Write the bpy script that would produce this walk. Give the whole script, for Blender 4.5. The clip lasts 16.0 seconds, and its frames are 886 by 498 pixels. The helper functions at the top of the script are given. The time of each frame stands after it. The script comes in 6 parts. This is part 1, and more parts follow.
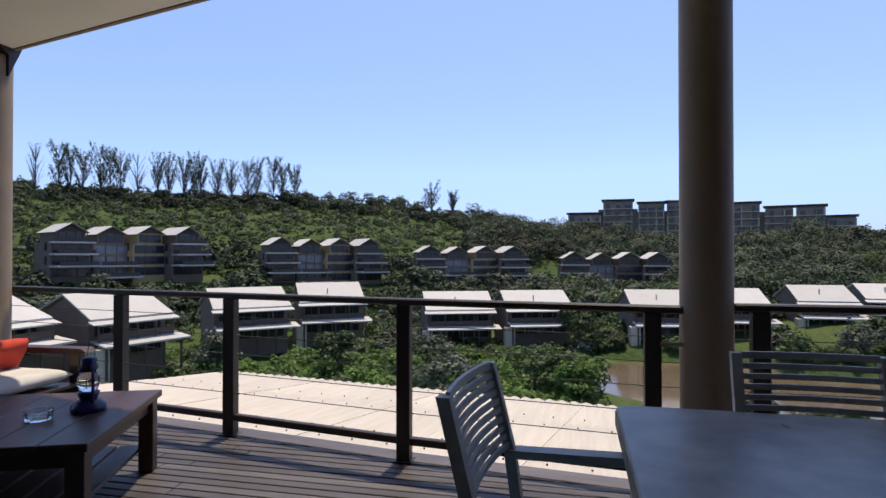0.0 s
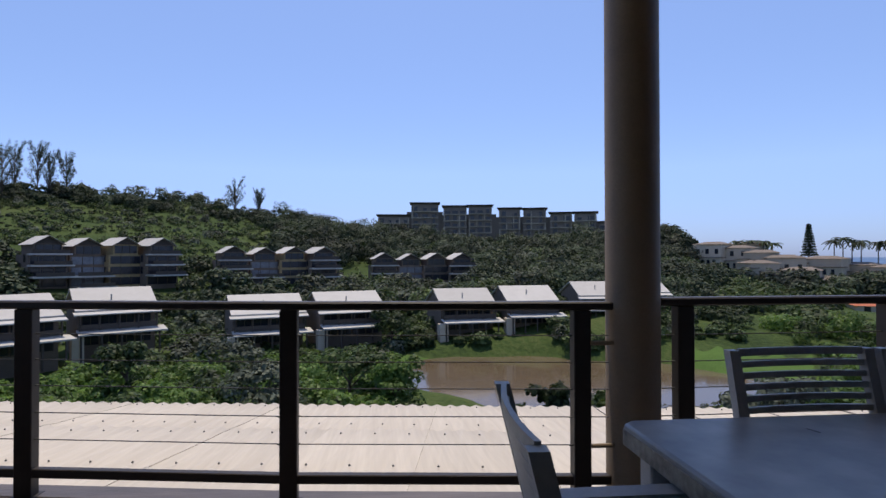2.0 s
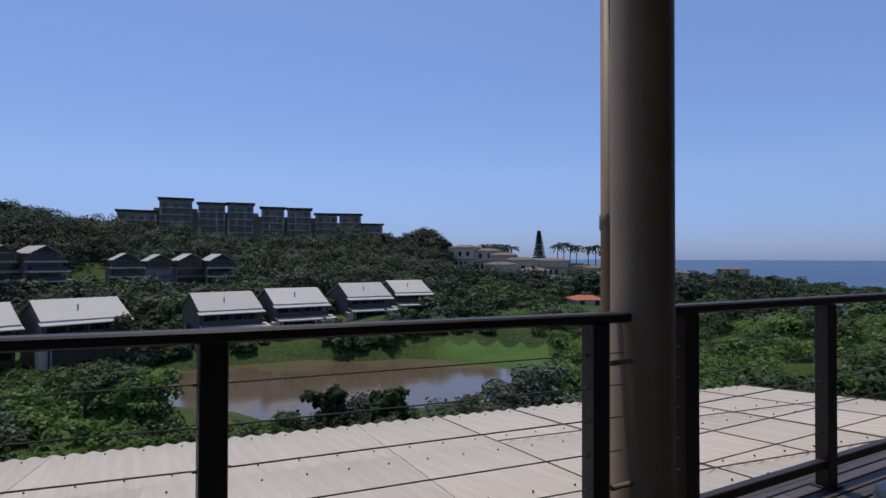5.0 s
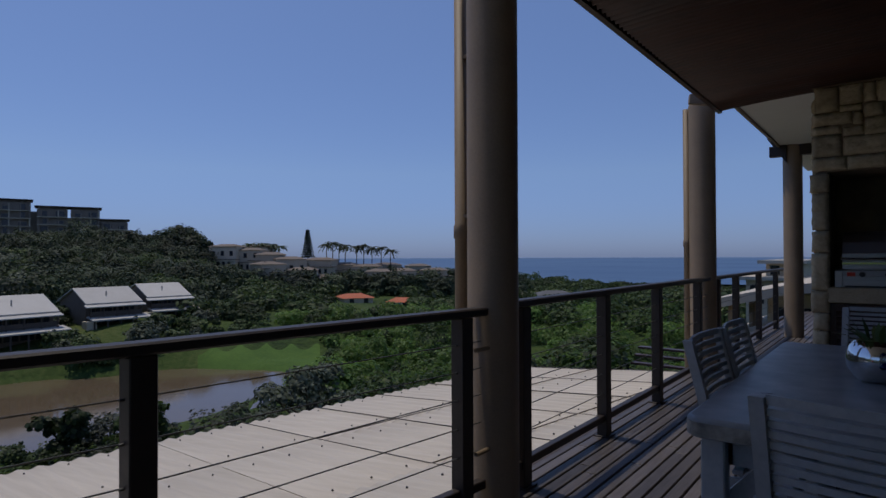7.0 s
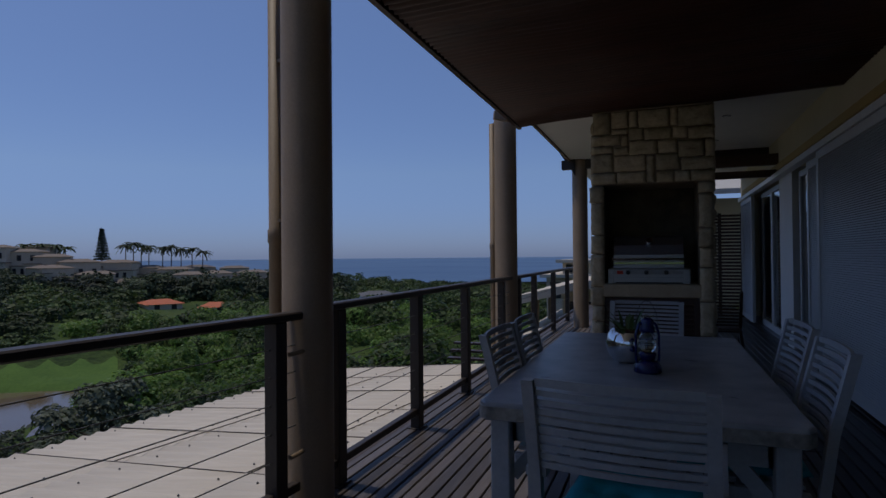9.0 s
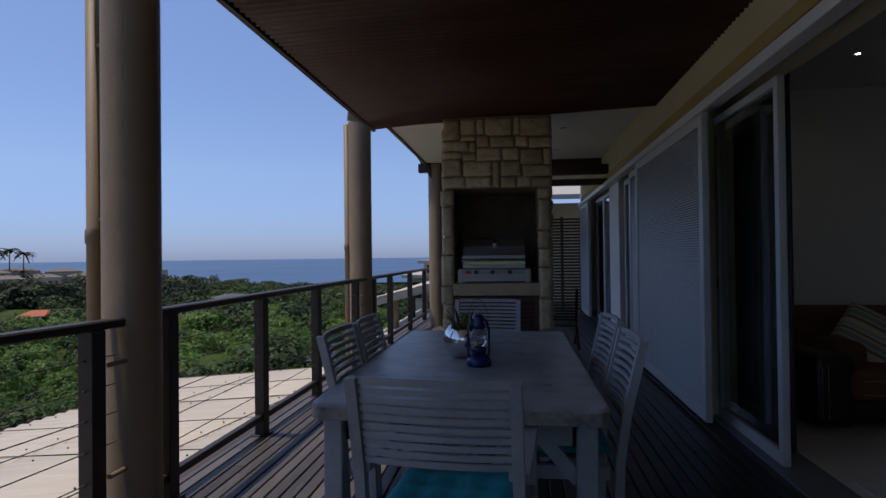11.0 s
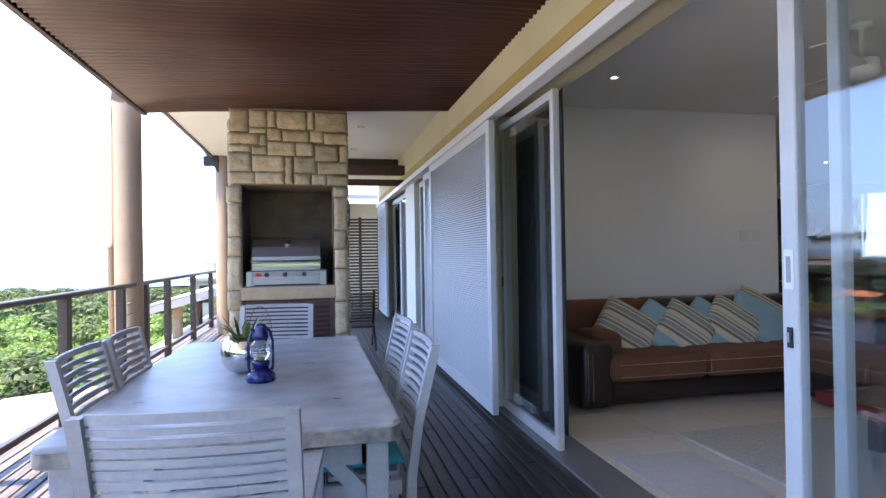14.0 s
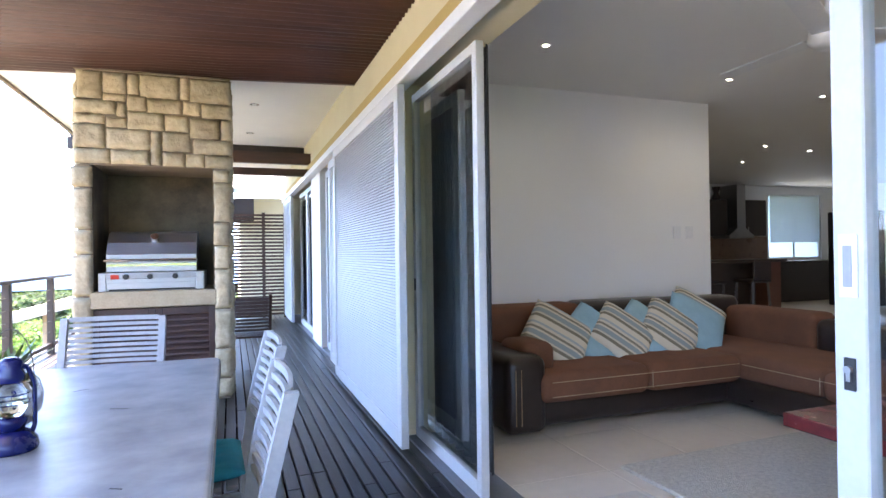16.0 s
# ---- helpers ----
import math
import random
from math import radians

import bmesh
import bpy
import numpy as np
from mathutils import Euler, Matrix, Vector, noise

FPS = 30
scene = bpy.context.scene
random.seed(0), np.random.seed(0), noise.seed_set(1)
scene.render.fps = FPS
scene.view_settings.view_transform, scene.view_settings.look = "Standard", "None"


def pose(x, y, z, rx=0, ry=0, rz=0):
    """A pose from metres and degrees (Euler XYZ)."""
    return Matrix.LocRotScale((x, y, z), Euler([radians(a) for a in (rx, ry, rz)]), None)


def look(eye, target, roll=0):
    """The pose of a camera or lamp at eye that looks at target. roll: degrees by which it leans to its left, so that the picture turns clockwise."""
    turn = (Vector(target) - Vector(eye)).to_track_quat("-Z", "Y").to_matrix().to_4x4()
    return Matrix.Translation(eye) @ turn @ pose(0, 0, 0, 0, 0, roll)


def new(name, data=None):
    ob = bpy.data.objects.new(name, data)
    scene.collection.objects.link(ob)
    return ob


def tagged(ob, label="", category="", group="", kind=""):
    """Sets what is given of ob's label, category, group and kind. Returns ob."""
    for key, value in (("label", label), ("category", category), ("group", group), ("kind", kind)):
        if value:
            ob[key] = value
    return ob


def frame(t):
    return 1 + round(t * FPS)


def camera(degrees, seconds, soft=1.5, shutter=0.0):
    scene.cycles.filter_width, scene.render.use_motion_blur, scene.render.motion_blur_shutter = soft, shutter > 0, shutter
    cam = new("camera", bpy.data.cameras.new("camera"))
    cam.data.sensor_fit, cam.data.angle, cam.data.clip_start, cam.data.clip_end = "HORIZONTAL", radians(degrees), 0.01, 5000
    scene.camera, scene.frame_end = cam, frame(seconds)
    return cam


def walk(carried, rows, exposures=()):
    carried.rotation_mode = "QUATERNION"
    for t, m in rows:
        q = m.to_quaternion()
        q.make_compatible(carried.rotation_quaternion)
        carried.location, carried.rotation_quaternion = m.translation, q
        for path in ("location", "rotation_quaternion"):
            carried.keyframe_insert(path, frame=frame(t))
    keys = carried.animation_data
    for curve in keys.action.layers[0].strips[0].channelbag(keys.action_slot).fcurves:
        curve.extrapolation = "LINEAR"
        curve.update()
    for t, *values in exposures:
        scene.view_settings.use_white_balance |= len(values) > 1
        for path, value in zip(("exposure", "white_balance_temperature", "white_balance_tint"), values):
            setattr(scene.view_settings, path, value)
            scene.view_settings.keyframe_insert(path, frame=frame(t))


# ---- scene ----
cam = camera(75.0, 16.0)
PATH = [
    (0, (1.528, 1.837, 1.253), (-0.421, 1.391, 1.272), 0.0),
    (0.5, (1.396, 1.75, 1.254), (-0.584, 1.467, 1.274), 0.0),
    (1, (1.293, 1.567, 1.242), (-0.705, 1.475, 1.262), -0.1),
    (1.5, (1.198, 1.42, 1.233), (-0.8, 1.512, 1.253), -0.1),
    (2, (1.04, 1.281, 1.211), (-0.949, 1.486, 1.233), -0.1),
    (2.5, (0.92, 1.143, 1.219), (-1.053, 1.467, 1.242), -0.1),
    (3, (0.741, 1.001, 1.223), (-1.202, 1.474, 1.245), -0.1),
    (5.5, (-0.078, 0.457, 1.207), (-1.737, 1.575, 1.232), 0.1),
    (6, (-0.131, 0.31, 1.23), (-1.674, 1.582, 1.251), -0.0),
    (6.5, (-0.106, 0.145, 1.238), (-1.528, 1.551, 1.262), -0.1),
    (7, (-0.068, 0.024, 1.239), (-1.304, 1.597, 1.263), -0.2),
    (7.5, (-0.064, -0.005, 1.24), (-1.124, 1.69, 1.266), -0.3),
    (8, (-0.03, -0.035, 1.25), (-0.968, 1.731, 1.273), -0.4),
    (8.5, (0.005, -0.052, 1.251), (-0.811, 1.773, 1.274), -0.5),
    (9, (0.027, -0.048, 1.256), (-0.682, 1.821, 1.279), -0.5),
    (11.5, (0.173, -0.082, 1.258), (0.046, 1.914, 1.278), -0.7),
    (12, (0.179, -0.101, 1.261), (0.184, 1.899, 1.28), -0.7),
    (12.5, (0.179, -0.096, 1.264), (0.291, 1.901, 1.283), -0.7),
    (13, (0.173, -0.039, 1.262), (0.376, 1.951, 1.28), -0.7),
    (13.5, (0.194, 0.03, 1.267), (0.512, 2.005, 1.282), -0.8),
    (14, (0.206, 0.12, 1.264), (0.63, 2.075, 1.276), -0.9),
    (14.5, (0.239, 0.265, 1.244), (0.741, 2.201, 1.259), -0.8),
    (15, (0.289, 0.471, 1.242), (0.858, 2.388, 1.256), -0.8),
    (15.5, (0.385, 0.674, 1.219), (1.019, 2.571, 1.234), -0.7),
    (16, (0.513, 0.888, 1.232), (1.201, 2.766, 1.243), -0.8),
]
walk(cam, [(t, look(eye, target, roll)) for t, eye, target, roll in PATH], exposures=[
    (0.0, 0.0, 7000, 10), (1.5, -0.2, 6800, 10), (3.0, -0.62, 6450, 10), (5.5, -0.9, 6250, 10), (7.0, -1.3, 6200, 10), (9.2, -1.45, 6200, 10),
    (11.5, -0.1, 6750, 10), (12.0, 0.55, 6800, 10), (12.5, 1.05, 6850, 10), (13.0, 1.75, 6900, 10), (13.5, 2.28, 6950, 10), (14.5, 2.97, 7000, 10), (16.0, 3.6, 7100, 10)])

# ---------------------------------------------------------------- light
world = bpy.data.worlds.new("sky")
scene.world = world
world.use_nodes = True
wn = world.node_tree
sky = wn.nodes.new("ShaderNodeTexSky")
sky.sky_type = 'NISHITA'
sky.sun_disc = False
SUN_EL, SUN_BEAR = 72.0, -86.0
sky.sun_elevation = radians(SUN_EL)
sky.sun_rotation = radians(SUN_BEAR)
sky.air_density, sky.dust_density, sky.ozone_density = 1.0, 0.25, 5.0
tint = wn.nodes.new("ShaderNodeMix")
tint.data_type, tint.blend_type = 'RGBA', 'MULTIPLY'
tint.inputs[0].default_value = 1.0
tc = wn.nodes.new("ShaderNodeTexCoord")
sep = wn.nodes.new("ShaderNodeSeparateXYZ")
wn.links.new(tc.outputs["Generated"], sep.inputs[0])
hue = wn.nodes.new("ShaderNodeValToRGB")
hue.color_ramp.elements[0].position, hue.color_ramp.elements[0].color = 0.0, (0.42, 0.545, 1.06, 1)
hue.color_ramp.elements[1].position, hue.color_ramp.elements[1].color = 0.42, (1.22, 1.12, 1.22, 1)
k = hue.color_ramp.elements.new(0.14)
k.color = (0.92, 0.90, 1.09, 1)
wn.links.new(sep.outputs[2], hue.inputs[0])
wn.links.new(hue.outputs[0], tint.inputs[7])
wn.links.new(sky.outputs[0], tint.inputs[6])
wn.links.new(tint.outputs[2], wn.nodes["Background"].inputs[0])
wn.nodes["Background"].inputs[1].default_value = 0.18
sun = new("sun", bpy.data.lights.new("sun", 'SUN'))
sun.data.energy, sun.data.angle, sun.data.color = 4.6, radians(0.55), (1.0, 0.89, 0.74)
sb, se = radians(SUN_BEAR), radians(SUN_EL)
sun.matrix_world = look((math.sin(sb) * math.cos(se) * 60, math.cos(sb) * math.cos(se) * 60, math.sin(se) * 60), (0, 0, 0))


# fill lamps added at the glass front and kitchen window, besides the sky
for nm, place, aim, sx, sy, power in (("glass_front_daylight", (1.93, -1.75, 1.25), (3.0, -1.75, 1.30), 4.3, 1.9, 6.5), ("kitchen_window_daylight", (13.22, 10.9, 1.75), (13.22, 9.0, 1.6), 1.6, 1.4, 1.2)):
    fill_lamp = new(nm, bpy.data.lights.new(nm, 'AREA'))
    fill_lamp.data.shape, fill_lamp.data.size, fill_lamp.data.size_y, fill_lamp.data.energy, fill_lamp.data.color = 'RECTANGLE', sx, sy, power, (.97, .98, 1.0)
    fill_lamp.matrix_world = look(place, aim)


# ---------------------------------------------------------------- builders
def make(name, bm, mat, smooth=False):
    """Turn a bmesh into a linked mesh object."""
    me = bpy.data.meshes.new(name)
    bmesh.ops.recalc_face_normals(bm, faces=bm.faces)
    bm.to_mesh(me)
    bm.free()
    if smooth:
        for p in me.polygons:
            p.use_smooth = True
    if mat:
        me.materials.append(mat)
    return new(name, me)


def part(name, bm, mat, parent, label="", smooth=False):
    ob = make(name, bm, mat, smooth)
    ob.parent = parent
    if label:
        ob["label"] = label
    return ob


def thing(name, label, category, m, group="", kind=""):
    ob = new(name)
    ob.empty_display_size = 0.1
    ob.matrix_basis = m
    return tagged(ob, label, category, group, kind)


def put(ob, label, category="", group="", kind=""):
    return tagged(ob, label, category, group, kind)


def fresh():
    return bmesh.new()


def bx(bm, x0, y0, z0, x1, y1, z1, bevel=0.0, seg=1):
    r = bmesh.ops.create_cube(bm, size=1.0)
    vs = r["verts"]
    for v in vs:
        v.co = Vector((x0 + (v.co.x + .5) * (x1 - x0), y0 + (v.co.y + .5) * (y1 - y0), z0 + (v.co.z + .5) * (z1 - z0)))
    if bevel:
        es = list({e for v in vs for e in v.link_edges})
        r = bmesh.ops.bevel(bm, geom=es, offset=bevel, segments=seg, affect='EDGES', profile=0.5)
    return bm


def rod(bm, p, q, r0, r1=None, seg=10):
    """A round bar from p to q."""
    p, q = Vector(p), Vector(q)
    d = q - p
    r1 = r0 if r1 is None else r1
    m = Matrix.Translation((p + q) / 2) @ d.to_track_quat('Z', 'Y').to_matrix().to_4x4()
    bmesh.ops.create_cone(bm, cap_ends=True, segments=seg, radius1=r0, radius2=r1, depth=d.length, matrix=m)
    return bm


def bar(bm, p, q, w, h, up=(0, 0, 1), bevel=0.0):
    """A square bar from p to q, w across and h deep."""
    p, q = Vector(p), Vector(q)
    d = (q - p)
    n = d.normalized()
    s = n.cross(Vector(up)).normalized()
    u = s.cross(n)
    vs = [bm.verts.new(c + s * a * w / 2 + u * b * h / 2) for c in (p, q) for a, b in ((-1, -1), (1, -1), (1, 1), (-1, 1))]
    fs = [(0, 1, 2, 3), (7, 6, 5, 4), (0, 4, 5, 1), (1, 5, 6, 2), (2, 6, 7, 3), (3, 7, 4, 0)]
    made = [bm.faces.new([vs[i] for i in f]) for f in fs]
    if bevel:
        es = list({e for f in made for e in f.edges})
        bmesh.ops.bevel(bm, geom=es, offset=bevel, segments=1, affect='EDGES', profile=0.5)
    return bm


def prism(bm, outline, axis, a, b):
    """A flat outline pushed from a to b along an axis ('x', 'y' or 'z')."""
    def at(u, v, w):
        return {'x': (w, u, v), 'y': (u, w, v), 'z': (u, v, w)}[axis]
    lo = [bm.verts.new(at(u, v, a)) for u, v in outline]
    hi = [bm.verts.new(at(u, v, b)) for u, v in outline]
    n = len(outline)
    bm.faces.new(lo)
    bm.faces.new(list(reversed(hi)))
    for i in range(n):
        bm.faces.new((lo[i], lo[(i + 1) % n], hi[(i + 1) % n], hi[i]))
    return bm


def lathe(bm, profile, seg=24, cx=0, cy=0):
    """A turned shape from (radius, height) pairs."""
    rings = []
    for r, z in profile:
        rings.append([bm.verts.new((cx + r * math.cos(2 * math.pi * i / seg), cy + r * math.sin(2 * math.pi * i / seg), z)) for i in range(seg)])
    for a, b in zip(rings, rings[1:]):
        for i in range(seg):
            bm.faces.new((a[i], a[(i + 1) % seg], b[(i + 1) % seg], b[i]))
    bm.faces.new(rings[0])
    bm.faces.new(rings[-1])
    return bm


def curve_tube(bm, pts, r, seg=8):
    for p, q in zip(pts, pts[1:]):
        rod(bm, p, q, r, seg=seg)
    return bm


# ---------------------------------------------------------------- materials
def mat(name, col, col2=None, rough=0.6, metal=0.0, scale=8.0, bump=0.0, bscale=60.0, stretch=(1, 1, 1), vary=0.0, spec=0.5, coord="Object", fine=0.35):
    m = bpy.data.materials.new(name)
    m.use_nodes = True
    t = m.node_tree
    b = t.nodes["Principled BSDF"]
    b.inputs["Roughness"].default_value = rough
    b.inputs["Metallic"].default_value = metal
    b.inputs["Specular IOR Level"].default_value = spec
    col2 = col2 or tuple(c * 0.8 for c in col)
    tc = t.nodes.new("ShaderNodeTexCoord")
    mp = t.nodes.new("ShaderNodeMapping")
    mp.inputs["Scale"].default_value = stretch
    t.links.new(t.nodes.new("ShaderNodeNewGeometry").outputs["Position"] if coord == "World" else tc.outputs[coord], mp.inputs[0])
    n1 = t.nodes.new("ShaderNodeTexNoise")
    n1.inputs["Scale"].default_value = scale
    n1.inputs["Detail"].default_value = 6
    n1.inputs["Roughness"].default_value = 0.65
    t.links.new(mp.outputs[0], n1.inputs["Vector"])
    n2 = t.nodes.new("ShaderNodeTexNoise")
    n2.inputs["Scale"].default_value = bscale
    n2.inputs["Detail"].default_value = 4
    t.links.new(mp.outputs[0], n2.inputs["Vector"])
    mixf = t.nodes.new("ShaderNodeMix")
    mixf.inputs[0].default_value = fine
    t.links.new(n1.outputs["Fac"], mixf.inputs[2])
    t.links.new(n2.outputs["Fac"], mixf.inputs[3])
    ramp = t.nodes.new("ShaderNodeValToRGB")
    ramp.color_ramp.elements[0].position, ramp.color_ramp.elements[1].position = 0.36, 0.64
    ramp.color_ramp.elements[0].color = (*col2, 1)
    ramp.color_ramp.elements[1].color = (*col, 1)
    t.links.new(mixf.outputs[0], ramp.inputs[0])
    out = ramp.outputs[0]
    if vary:
        oi = t.nodes.new("ShaderNodeObjectInfo")
        hs = t.nodes.new("ShaderNodeHueSaturation")
        mr = t.nodes.new("ShaderNodeMapRange")
        mr.inputs[3].default_value, mr.inputs[4].default_value = 1 - vary, 1 + vary
        t.links.new(oi.outputs["Random"], mr.inputs[0])
        t.links.new(mr.outputs[0], hs.inputs["Value"])
        t.links.new(out, hs.inputs["Color"])
        out = hs.outputs[0]
    t.links.new(out, b.inputs["Base Color"])
    rr = t.nodes.new("ShaderNodeMapRange")
    rr.inputs[3].default_value, rr.inputs[4].default_value = max(0.02, rough - 0.12), min(1, rough + 0.12)
    t.links.new(n1.outputs["Fac"], rr.inputs[0])
    t.links.new(rr.outputs[0], b.inputs["Roughness"])
    if bump:
        bp = t.nodes.new("ShaderNodeBump")
        bp.inputs["Strength"].default_value = bump
        bp.inputs["Distance"].default_value = 0.02
        t.links.new(mixf.outputs[0], bp.inputs["Height"])
        t.links.new(bp.outputs[0], b.inputs["Normal"])
    return m


def island_mat(name, cols, rough=0.6, sheen=0.0, trans=0.0):
    """Leaves and other joined pieces: a colour for each island."""
    m = bpy.data.materials.new(name)
    m.use_nodes = True
    t = m.node_tree
    b = t.nodes["Principled BSDF"]
    b.inputs["Roughness"].default_value = rough
    b.inputs["Specular IOR Level"].default_value = 0.3
    g = t.nodes.new("ShaderNodeNewGeometry")
    ramp = t.nodes.new("ShaderNodeValToRGB")
    e = ramp.color_ramp.elements
    for i, c in enumerate(cols):
        k = e[i] if i < 2 else e.new(i / (len(cols) - 1))
        k.position = i / (len(cols) - 1)
        k.color = (*c, 1)
    t.links.new(g.outputs["Random Per Island"], ramp.inputs[0])
    nz = t.nodes.new("ShaderNodeTexNoise")
    nz.inputs["Scale"].default_value = 0.09
    nz.inputs["Detail"].default_value = 3
    t.links.new(g.outputs["Position"], nz.inputs["Vector"])
    mr = t.nodes.new("ShaderNodeMapRange")
    mr.inputs[1].default_value, mr.inputs[2].default_value = 0.35, 0.65
    mr.inputs[3].default_value, mr.inputs[4].default_value = 0.5, 1.5
    t.links.new(nz.outputs["Fac"], mr.inputs[0])
    hs = t.nodes.new("ShaderNodeHueSaturation")
    t.links.new(ramp.outputs[0], hs.inputs["Color"])
    t.links.new(mr.outputs[0], hs.inputs["Value"])
    t.links.new(hs.outputs[0], b.inputs["Base Color"])
    if trans:
        tr = t.nodes.new("ShaderNodeBsdfTranslucent")
        mx = t.nodes.new("ShaderNodeMixShader")
        mx.inputs[0].default_value = trans
        t.links.new(hs.outputs[0], tr.inputs[0])
        t.links.new(b.outputs[0], mx.inputs[1])
        t.links.new(tr.outputs[0], mx.inputs[2])
        t.links.new(mx.outputs[0], t.nodes["Material Output"].inputs[0])
    return m


def glass_mat(name, tint=(0.9, 0.95, 0.95)):
    m = bpy.data.materials.new(name)
    m.use_nodes = True
    t = m.node_tree
    b = t.nodes["Principled BSDF"]
    b.inputs["Base Color"].default_value = (*tint, 1)
    b.inputs["Transmission Weight"].default_value = 1.0
    b.inputs["Roughness"].default_value = 0.01
    b.inputs["IOR"].default_value = 1.45
    return m


def glow_mat(name, col, strength):
    m = bpy.data.materials.new(name)
    m.use_nodes = True
    b = m.node_tree.nodes["Principled BSDF"]
    b.inputs["Emission Color"].default_value = (*col, 1)
    b.inputs["Emission Strength"].default_value = strength
    return m


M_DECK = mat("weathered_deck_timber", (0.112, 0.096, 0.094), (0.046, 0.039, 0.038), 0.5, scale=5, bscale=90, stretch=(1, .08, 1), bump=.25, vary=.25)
M_DECKDARK = mat("dark_deck_timber", (0.032, 0.027, 0.026), (0.013, 0.011, 0.0105), 0.36, scale=5, bscale=90, stretch=(1, .08, 1), bump=.25, vary=.3)
M_DECKBEAM = mat("deck_beam_timber", (0.07, 0.045, 0.033), rough=0.6, scale=4, stretch=(1, .1, 1), bump=.2)
M_RAIL = mat("dark_brown_painted_steel", (0.030, 0.021, 0.018), (0.018, 0.013, 0.0115), 0.5, scale=12, bump=.05)
M_STEEL = mat("stainless_steel", (0.42, 0.42, 0.42), (0.34, 0.34, 0.34), 0.42, 1.0, scale=10, bscale=200, stretch=(1, 1, 30))
M_CABLE = mat("weathered_steel_cable", (0.10, 0.10, 0.10), rough=0.6, metal=.6)
M_COLUMN = mat("tan_painted_concrete", (0.275, 0.203, 0.134), (0.215, 0.158, 0.103), 0.6, scale=3, bump=.08, bscale=80)
M_BROWN = mat("brown_stained_timber", (0.085, 0.036, 0.022), (0.036, 0.017, 0.012), 0.4, scale=3, bscale=50, stretch=(.12, 1, 1), bump=.3, vary=.35)
M_SOFFIT = mat("white_soffit_board", (0.78, 0.76, 0.72), (0.72, 0.70, 0.66), 0.7, scale=1.5)
M_WALL = mat("cream_plaster", (0.66, 0.60, 0.42), (0.60, 0.53, 0.36), 0.8, scale=2, bump=.1, bscale=120)
M_INWALL = mat("white_interior_plaster", (0.83, 0.83, 0.825), (0.80, 0.80, 0.80), 0.75, scale=1.2, bump=.03)
M_ALU = mat("white_powder_coated_aluminium", (0.78, 0.79, 0.80), (0.72, 0.73, 0.75), 0.35, scale=6)
M_LOUVRE = mat("satin_grey_white_louvre", (0.52, 0.53, 0.545), (0.46, 0.47, 0.485), 0.45, scale=5)
M_FRAME = mat("satin_white_door_frame", (0.56, 0.56, 0.55), (0.50, 0.50, 0.495), 0.4, scale=6)
M_GLASS = glass_mat("clear_glass")
M_STONE = mat("honey_sandstone", (0.55, 0.455, 0.30), (0.36, 0.285, 0.175), 0.88, scale=7, bscale=30, bump=1.0, vary=.2)
M_MORTAR = mat("grey_brown_mortar", (0.26, 0.20, 0.135), rough=0.95, scale=20, bump=.5)
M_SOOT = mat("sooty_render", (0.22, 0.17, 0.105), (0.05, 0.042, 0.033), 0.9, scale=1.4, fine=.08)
M_CONC = mat("polished_grey_concrete", (0.375, 0.375, 0.37), (0.175, 0.18, 0.19), 0.36, scale=2.6, bscale=8, bump=.10, fine=.5)
M_CHAIR = mat("pale_grey_painted_timber", (0.42, 0.42, 0.42), (0.32, 0.32, 0.325), 0.45, scale=6, bscale=60, stretch=(1, 1, 1), bump=.12)
M_TEAL = mat("turquoise_canvas", (0.02, 0.34, 0.40), (0.015, 0.25, 0.31), 0.85, scale=12, bscale=250, bump=.25)
M_LINEN = mat("off_white_canvas", (0.62, 0.60, 0.56), (0.5, 0.48, 0.45), 0.9, scale=8, bscale=200, bump=.2)
M_RED = mat("red_canvas", (0.62, 0.06, 0.03), (0.45, 0.035, 0.02), 0.85, scale=10, bscale=200, bump=.2)
M_DARKWOOD = mat("dark_stained_teak", (0.072, 0.035, 0.026), (0.036, 0.017, 0.013), 0.4, scale=4, bscale=60, stretch=(1, .1, 1), bump=.2)
M_BLUE = mat("cobalt_blue_enamel", (0.007, 0.012, 0.11), (0.005, 0.008, 0.07), 0.25, scale=10)
M_CHROME = mat("polished_chrome", (0.75, 0.75, 0.75), (0.7, 0.7, 0.7), 0.08, 1.0)
M_LEAFS = island_mat("succulent_leaf", [(0.06, 0.13, 0.03), (0.16, 0.22, 0.06), (0.25, 0.24, 0.09)], 0.5)
M_SUEDE = mat("brown_suede", (0.185, 0.075, 0.037), (0.115, 0.045, 0.023), 0.9, scale=4, bscale=120, bump=.15)
M_LEATHER = mat("dark_brown_leather", (0.028, 0.018, 0.015), (0.018, 0.012, 0.01), 0.32, scale=6, bscale=90, bump=.12)
M_STITCH = mat("tan_stitching", (0.42, 0.30, 0.18), rough=0.8)
M_CUSH = mat("pale_blue_cotton", (0.30, 0.48, 0.56), (0.24, 0.40, 0.48), 0.9, scale=8, bscale=220, bump=.2)
M_TILE = mat("beige_floor_tile", (0.66, 0.58, 0.48), (0.59, 0.515, 0.425), 0.34, scale=1.1, bscale=14, vary=.03, coord="World")
M_RUG = mat("cream_wool_rug", (0.62, 0.58, 0.50), (0.42, 0.39, 0.34), 0.95, scale=40, bscale=160, bump=.8)
M_ROOFSHEET = mat("fibre_cement_roof", (0.56, 0.50, 0.415), (0.47, 0.415, 0.34), 0.85, scale=2.2, bscale=7, stretch=(.06, 5.0, 1), bump=.15, vary=.05)
M_JOINT = mat("grey_joint_shade", (0.16, 0.14, 0.12), rough=0.8)
